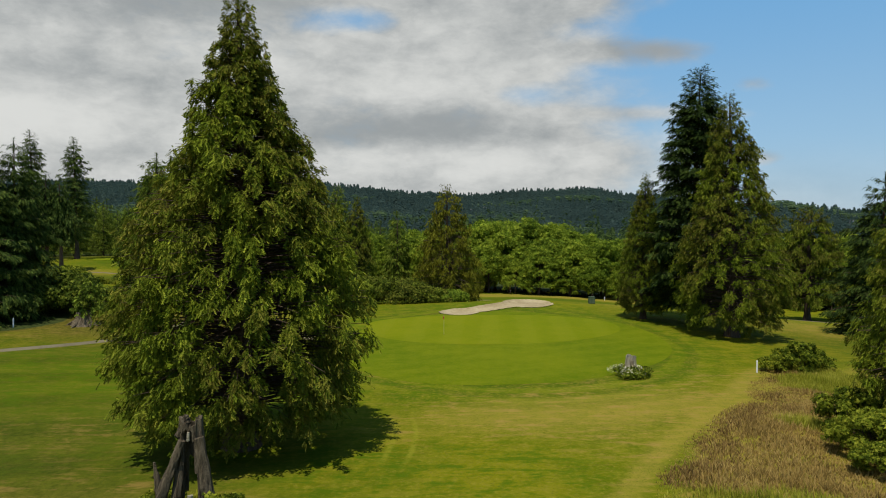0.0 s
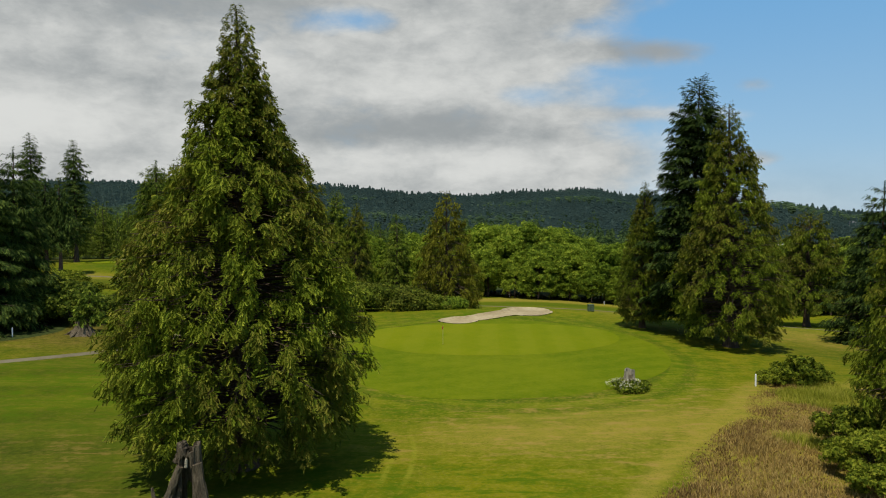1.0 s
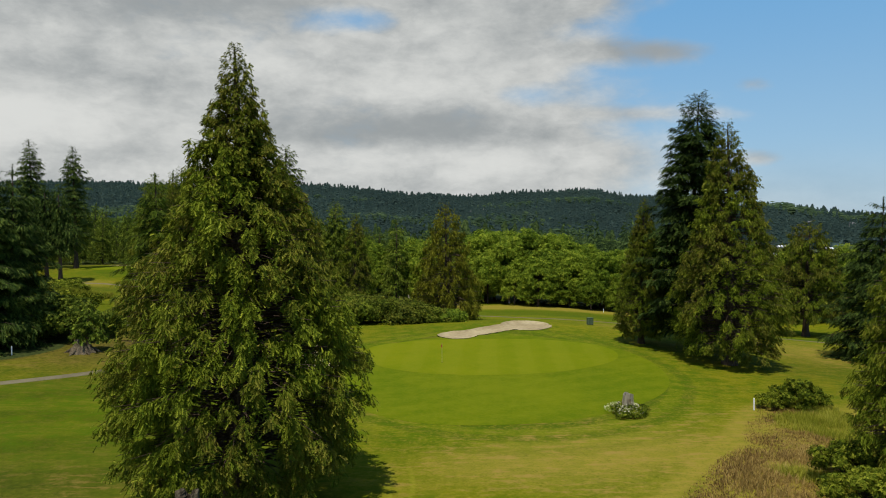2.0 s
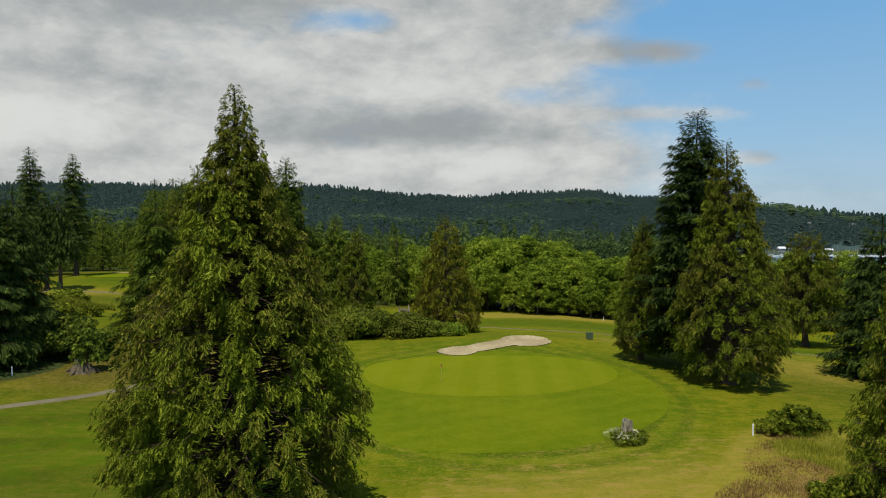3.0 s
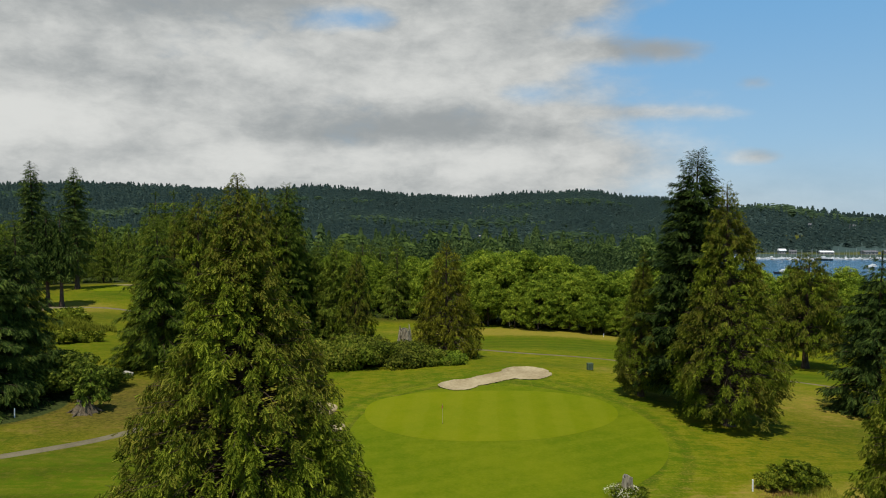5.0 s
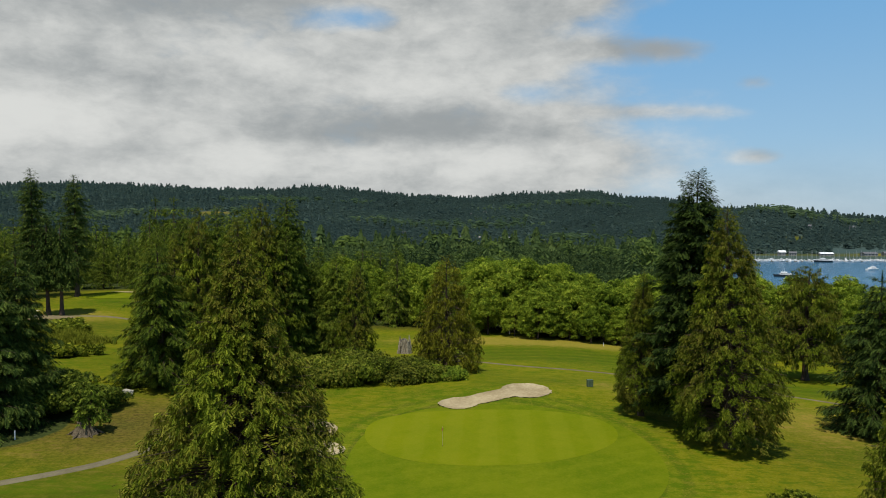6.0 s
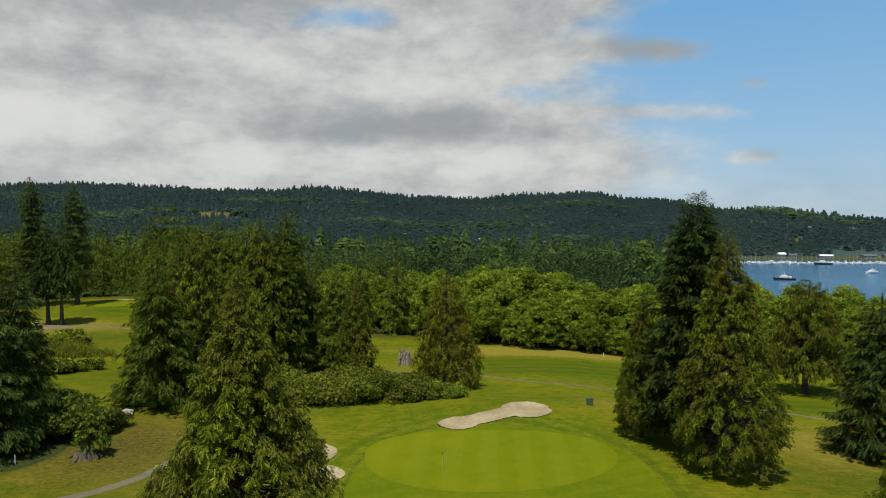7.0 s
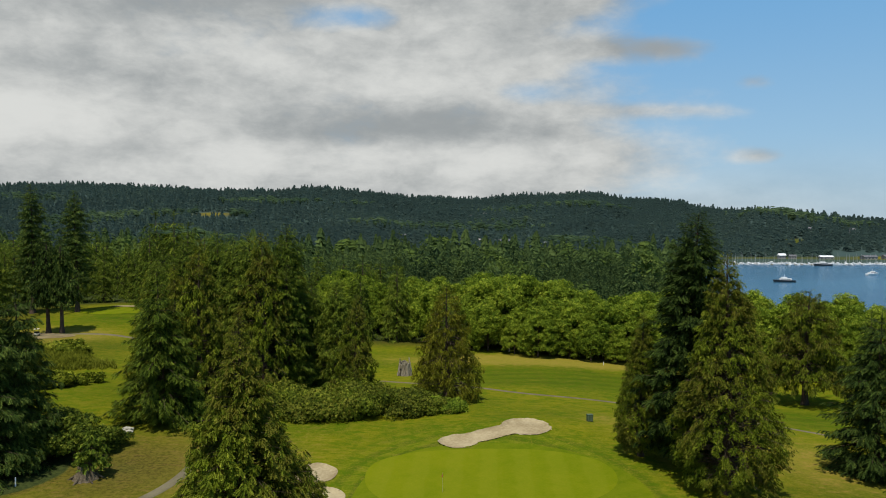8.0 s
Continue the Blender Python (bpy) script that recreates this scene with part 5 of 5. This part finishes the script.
# pale stump in a bed of white flowers
stump = thing("tree_stump", (15.4, 55.6, ground_z(15.4, 55.6)), "short bleached hollow stump in a flower bed", "stump", "stumps")
shell_stump(stump, "stump_shell", 411, 1.75, 0.62, 0.40, M_PALEWOOD, sides=26, rings=10, gap=((-1.6, 0.55, 0.7),), jag=0.16, wall=0.12)
bed = bush("flower_bed", (15.0, 55.2), 212, 0.85, 1.65, 2400, 0.10, "low round bed of daisies around the stump", category="flowers", flat=0.5)
rng_f = np.random.default_rng(213)
tf, rf = rng_f.uniform(0, 6.283, 420), 1.65 * np.sqrt(rng_f.uniform(0.05, 1, 420))
hf = 0.95 * (1 - 0.55 * (rf / 1.7) ** 2) * rng_f.uniform(0.7, 1.1, 420)
pf = np.stack([rf * np.cos(tf), rf * np.sin(tf), hf], -1)
wf = unit(np.stack([np.cos(tf * 3), np.sin(tf * 3), 0.3 + 0 * tf], -1))
keep = (np.sin(tf * 2 + 0.6) + rng_f.uniform(-1, 1, 420)) > -0.6
mesh_object("blossoms", *place_sprays(leaf_clump(6, 9), pf[keep], wf[keep], unit(np.cross(wf[keep], UP)), np.full(keep.sum(), 0.055), np.zeros(keep.sum())), M_FLOWER, bed)

# rooted stump with a sapling, left
lstump = thing("tree_stump", (-40.6, 76.9, ground_z(-40.6, 76.9)), "old grey stump with spreading roots and a sapling on top", "stump", "stumps")
shell_stump(lstump, "stump_shell", 421, 1.75, 1.45, 0.75, M_SNAG, sides=30, rings=9, jag=0.3, wall=0.4)
for k in range(6):
    a = k * 1.05 + 0.3
    log_part(lstump, "root", [(0.8 * math.cos(a), 0.8 * math.sin(a), 0.5), (1.4 * math.cos(a), 1.4 * math.sin(a), 0.18), (2.0 * math.cos(a), 2.0 * math.sin(a), -0.1)], [0.22, 0.17, 0.08], M_SNAG, 430 + k, 7)
sap = conifer(432, 4.2, 0.2, taper(0.2, 2.1, 0.7, 0.1), 60, 7, 0.5, CEDAR_LIGHT, rise=0.2, sag=0.3, hang=0.5, girth=0.07, inner=0.2)
tree("hemlock_sapling", (-40.0, 77.4, ground_z(-40, 77.4) + 1.2), sap, M_FIR_B, "bright green hemlock sapling rooted on a stump")

# torn stump beyond the lone cedar
mstump = thing("tree_stump", (-8.6, 154.5, ground_z(-8.6, 154.5)), "tall torn grey stump standing on the grass", "stump", "stumps")
shell_stump(mstump, "stump_shell", 441, 3.4, 1.7, 1.2, M_STUMP, sides=28, rings=10, gap=((-1.2, 0.35, 0.8), (-2.3, 0.25, 0.6)), jag=0.4, wall=0.35)

for k, (a, h) in enumerate(((0.4, 4.2), (2.6, 3.9), (3.6, 3.0), (5.2, 3.4))):
    log_part(mstump, "splinter", [(1.5 * math.cos(a), 1.2 * math.sin(a), -0.2), (1.25 * math.cos(a), math.sin(a), h * 0.6), (1.15 * math.cos(a + 0.15), math.sin(a), h)], [0.42, 0.30, 0.05], M_STUMP, 445 + k, 7)

# pale boulder
bm = bmesh.new()
bmesh.ops.create_icosphere(bm, subdivisions=3, radius=1.0)
for v in bm.verts:
    n = 0.75 + 0.5 * noise.noise(v.co * 1.3) + 0.15 * noise.noise(v.co * 4.0)
    v.co = Vector((v.co.x * 1.0 * n, v.co.y * 0.75 * n, max(v.co.z * 0.62 * n, -0.3)))
boulder = part("boulder", bm, M_ROCK, None)
boulder.matrix_basis = pose(-42.6, 91.8, ground_z(-42.6, 91.8) + 0.3)
tagged(boulder, "pale weathered boulder lying by a fir", "rock")


# ---- golf fittings ----
def rod(r0, r1, h, sides=12, z0=0.0):
    bm = bmesh.new()
    bmesh.ops.create_cone(bm, cap_ends=True, segments=sides, radius1=r0, radius2=r1, depth=h, matrix=Matrix.Translation((0, 0, z0 + h / 2)))
    return bm


def box(x, y, z, at=(0, 0, 0), bevel=0.02):
    bm = bmesh.new()
    bmesh.ops.create_cube(bm, size=1.0, matrix=Matrix.Translation(at) @ Matrix.Diagonal((x, y, z, 1)))
    if bevel:
        bmesh.ops.bevel(bm, geom=list(bm.edges), offset=bevel, segments=2, affect="EDGES", clamp_overlap=True)
    return bm


M_POLE = surface("flag_pole", (0.30, 0.28, 0.13), (0.42, 0.40, 0.22), 0.6, 3.0, 0.05)
M_DARK = surface("dark_rubber", (0.015, 0.015, 0.015), (0.035, 0.035, 0.035), 0.8, 3.0, 0.2)
flag = thing("flagstick", (0.1, 75.2, ground_z(0.1, 75.2) + 0.02), "thin flagstick with a small dark red flag in the hole", "flag")
part("pole", rod(0.016, 0.011, 2.2), M_POLE, flag)
part("cup", rod(0.054, 0.054, 0.03, 16, 0.004), M_DARK, flag)
bm = bmesh.new()
cols = []
for i in range(9):
    s = i / 8
    cols.append([bm.verts.new((0.02 - 0.10 * s + 0.03 * math.sin(5 * s), 0.05 * math.sin(6 * s), 2.18 - 0.42 * c * (1 - 0.45 * s) - 0.30 * s)) for c in (0, 0.5, 1)])
for a, b in zip(cols, cols[1:]):
    for k in range(2):
        bm.faces.new((a[k], b[k], b[k + 1], a[k + 1]))
cloth = part("flag_cloth", bm, M_RED, flag)
cloth.modifiers.new("thickness", "SOLIDIFY").thickness = 0.006

for x, y, h in ((26.1, 56.4, 1.0), (-46.9, 74.2, 1.0)):
    st_ = thing("boundary_stake", (x, y, ground_z(x, y)), "short white painted boundary stake", "stake", "stakes")
    part("shaft", rod(0.07, 0.065, h, 10, -0.05), M_WHITE, st_)
    part("cap", rod(0.065, 0.03, 0.07, 10, h - 0.05), M_WHITE, st_)
# slim markers at the foot of the alders
for x, y in ((19.6, 199.0), (43.0, 181.0)):
    st_ = thing("marker_post", (x, y, ground_z(x, y)), "pale marker post before the trees", "stake", "stakes")
    part("shaft", rod(0.075, 0.07, 0.95, 10, -0.1), M_WHITE, st_)
    part("cap", rod(0.07, 0.03, 0.08, 10, 0.85), M_WHITE, st_)

board = thing("course_bin", (22.1, 101.2, ground_z(22.1, 101.2)), "dark green slatted litter box on the grass", "bin", turn=8)
part("body", box(0.86, 0.6, 0.95, (0, 0, 0.52)), M_SIGN, board)
for k in range(5):
    part("slat", box(0.14, 0.03, 0.88, (-0.34 + 0.17 * k, -0.315, 0.52), 0.008), M_SIGN, board)
part("lid", box(0.92, 0.66, 0.07, (0, 0, 1.03), 0.015), M_SIGN, board)
for sx in (-0.33, 0.33):
    for sy in (-0.2, 0.2):
        part("foot", box(0.08, 0.08, 0.14, (sx, sy, 0.03), 0.01), M_DARK, board)

# a parked golf cart far off
M_CREAM = surface("cream_panel", (0.40, 0.37, 0.28), (0.55, 0.52, 0.42), 0.5, 2.0, 0.05)
cart = thing("golf_cart", (-108.8, 182.2, ground_z(-108.8, 182.2)), "small cream golf cart parked on the dirt", "golf cart", turn=25)
part("body", box(1.2, 2.3, 0.5, (0, 0, 0.5), 0.1), M_CREAM, cart)
part("seat", box(1.1, 0.5, 0.5, (0, -0.15, 0.95), 0.08), M_DARK, cart)
part("roof", box(1.25, 1.7, 0.08, (0, -0.1, 1.85), 0.03), M_CREAM, cart)
for sx in (-0.52, 0.52):
    for sy in (-0.85, 0.65):
        part("roof_post", box(0.05, 0.05, 1.15, (sx, sy, 1.28), 0.01), M_DARK, cart)
        bm = bmesh.new()
        bmesh.ops.create_cone(bm, cap_ends=True, segments=16, radius1=0.24, radius2=0.24, depth=0.2, matrix=pose(sx * 1.05, sy, 0.24, 0, 90, 0))
        wheel = part("wheel", bm, M_DARK, cart)
        bm = bmesh.new()
        bmesh.ops.create_cone(bm, cap_ends=True, segments=12, radius1=0.12, radius2=0.10, depth=0.22, matrix=pose(sx * 1.05, sy, 0.24, 0, 90, 0))
        part("hub", bm, M_CREAM, wheel, "pale wheel hub")


# ---- the bay, the marina and the houses ----
M_HULL_D = surface("dark_hull", (0.015, 0.018, 0.022), (0.04, 0.045, 0.05), 0.4, 0.5, 0.05)
M_CABIN = surface("white_cabin", (0.62, 0.62, 0.60), (0.80, 0.80, 0.78), 0.4, 0.5, 0.05)
M_MAST = surface("mast_alloy", (0.24, 0.25, 0.26), (0.40, 0.40, 0.40), 0.5, 0.5, 0.05)
M_GLASS = surface("dark_glass", (0.02, 0.025, 0.03), (0.05, 0.06, 0.07), 0.1, 0.5, 0.0)
M_ROOF = surface("grey_roof", (0.085, 0.085, 0.09), (0.16, 0.16, 0.16), 0.8, 0.5, 0.2)
M_WALL = surface("house_siding", (0.17, 0.165, 0.15), (0.31, 0.30, 0.275), 0.8, 0.4, 0.1)


def hull(l, w, h, deck=0.9):
    """A boat's hull with a raked bow."""
    bm = bmesh.new()
    rings = []
    for k in range(9):
        s = k / 8
        half = w / 2 * (0.85 if s < 0.1 else min(1.0, 0.85 + s)) * (1 - max(0, (s - 0.55) / 0.45) ** 2)
        half = max(half, 0.03)
        y = -l / 2 + l * s
        sheer = h * (1 + 0.35 * s * s)
        rings.append([bm.verts.new(c) for c in ((-half, y + 0.06 * l * s, sheer), (-half * 0.75, y, -0.3), (half * 0.75, y, -0.3), (half, y + 0.06 * l * s, sheer))])
    for a, b in zip(rings, rings[1:]):
        for i in range(4):
            j = (i + 1) % 4
            bm.faces.new((a[i], b[i], b[j], a[j]))
    bm.faces.new(rings[0][::-1])
    bm.faces.new(rings[-1])
    bmesh.ops.recalc_face_normals(bm, faces=bm.faces)
    return bm


def cruiser(at, turn, l, hull_mat, label):
    ob = thing("motor_yacht", (at[0], at[1], SEA), label, "boat", "boats on the bay", turn=turn)
    part("hull", hull(l, l * 0.27, l * 0.09), hull_mat, ob)
    part("cabin", box(l * 0.20, l * 0.55, l * 0.09, (0, -l * 0.04, l * 0.13), 0.1), M_CABIN, ob)
    part("cabin_windows", box(l * 0.205, l * 0.45, l * 0.03, (0, -l * 0.02, l * 0.145), 0.02), M_GLASS, ob)
    part("wheelhouse", box(l * 0.16, l * 0.25, l * 0.075, (0, l * 0.03, l * 0.205), 0.08), M_CABIN, ob)
    part("mast", rod(0.12, 0.05, l * 0.16, 8, l * 0.24), M_CABIN, ob)
    return ob


def sailboat(at, turn, l):
    ob = thing("sailboat", (at[0], at[1], SEA), "white moored sailboat with a bare mast", "boat", "marina boats", turn=turn)
    part("hull", hull(l, l * 0.3, l * 0.1), M_CABIN, ob)
    part("cabin", box(l * 0.16, l * 0.35, l * 0.07, (0, 0, l * 0.12), 0.05), M_CABIN, ob)
    part("mast", rod(0.15, 0.09, l * 1.15, 6, l * 0.1), M_MAST, ob)
    return ob


def bay_spot(px_bearing, dist):
    return px_bearing * dist, dist


cruiser(bay_spot(0.502, 606), 84, 18.0, M_HULL_D, "white motor yacht with a dark hull moored in the bay")
cruiser(bay_spot(0.631, 701), -70, 16.0, M_CABIN, "white motor cruiser under way on the bay")
rng_m = np.random.default_rng(500)
sail = sailboat(bay_spot(0.44, 890), 10, 11.0)
motor = cruiser(bay_spot(0.45, 885), 100, 12.0, M_CABIN, "white motor boat moored in the marina")
for k in range(96):
    a = 0.405 + 0.26 * (k + rng_m.uniform(0, 1)) / 96
    d = 912 - 11 * (k % 4) + rng_m.uniform(-4, 4)
    if k % 5 in (1, 3):
        c = copy_thing(motor, pose(a * d, d, SEA, 0, 0, rng_m.uniform(0, 360)))
        c["group"] = "marina boats"
    else:
        c = copy_thing(sail, pose(a * d, d, SEA, 0, 0, rng_m.uniform(0, 360)))
    k_ = rng_m.uniform(0.7, 1.1)
    c.scale = (k_, k_, k_)
work = cruiser(bay_spot(0.558, 868), 88, 22.0, M_HULL_D, "dark-hulled work boat lying at the docks")


def house(at, turn, w, d, h, wall, roof, label, z=None, windows=3):
    ob = thing("house", (at[0], at[1], ground_z(*at) if z is None else z), label, "house", "houses by the bay", turn=turn)
    part("wall", box(w, d, h, (0, 0, h / 2 - 0.5), 0.05), wall, ob)
    bm = bmesh.new()
    e, r = 0.6, h * 0.45
    c = [bm.verts.new(p) for p in ((-w / 2 - e, -d / 2 - e, h - 0.5), (w / 2 + e, -d / 2 - e, h - 0.5), (w / 2 + e, d / 2 + e, h - 0.5), (-w / 2 - e, d / 2 + e, h - 0.5), (-w / 2 - e, 0, h + r), (w / 2 + e, 0, h + r))]
    for f in ((0, 1, 5, 4), (2, 3, 4, 5), (0, 4, 3), (1, 2, 5), (3, 2, 1, 0)):
        bm.faces.new([c[i] for i in f])
    part("roof", bm, roof, ob)
    for k in range(windows):
        win = part("window", box(w / windows * 0.5, 0.12, h * 0.35, (-w / 2 + w * (k + 0.5) / windows, -d / 2 - 0.03, h * 0.45), 0.02), M_GLASS, ob)
    return ob


M_GREYHOUSE = surface("grey_shingle", (0.13, 0.13, 0.125), (0.26, 0.255, 0.24), 0.85, 0.4, 0.1)
# houses: bearing, distance, width, height, height of the floor over the ground on its slope
for k, (a, d, w, h, up) in enumerate(((0.063, 1510, 9, 4, 7), (0.072, 1550, 6, 3, 7), (0.090, 1520, 7, 4, 7), (0.098, 1530, 6, 3, 7), (0.118, 1540, 6, 3, 7), (0.040, 1490, 7, 3, 6), (-0.055, 1150, 9, 4, 8), (0.030, 1120, 10, 4, 7),
                                  (0.052, 1110, 11, 4, 7), (0.080, 1100, 13, 4, 7), (0.10, 1100, 8, 4, 7), (0.148, 1070, 10, 4, 7), (0.30, 1080, 10, 4, 7), (0.27, 1000, 10, 4, 8), (-0.14, 820, 11, 3.5, 10), (-0.128, 830, 8, 3.5, 10),
                                  (0.515, 1220, 10, 5, 3), (0.535, 1210, 11, 5, 3), (0.60, 1230, 10, 5, 3))):
    x = a * d
    pale = k % 3 == 0
    house((x, d), rng_m.uniform(-25, 25), w, w * 0.6, h, M_WALL if pale else M_GREYHOUSE, M_ROOF if k % 4 else M_WALL, "pale timber house among the trees" if pale else "grey shingled house among the trees", z=ground_z(x, d) + up)
for a, d, w, h in ((0.497, 948, 10, 5), (0.513, 948, 9, 4), (0.562, 952, 17, 3.5), (0.625, 956, 20, 4), (0.655, 966, 18, 4), (0.325, 700, 14, 4), (0.30, 690, 12, 4)):
    house((a * d, d), rng_m.uniform(-12, 12), w, w * 0.5, h, M_WALL, M_CABIN if a in (0.497, 0.562) else M_ROOF, "pale waterfront building beside the marina", z=max(ground_z(a * d, d), SEA + 1.0), windows=4)
for d in (880, 900):
    x0, x1 = 0.412 * d, 0.67 * d
    dock = part("dock", box(x1 - x0, 3.0, 0.9, ((x0 + x1) / 2, d + 6, SEA + 0.2), 0.05), M_PALEWOOD, None)
    tagged(dock, "long floating marina dock of pale planks", "dock", kind="structure")
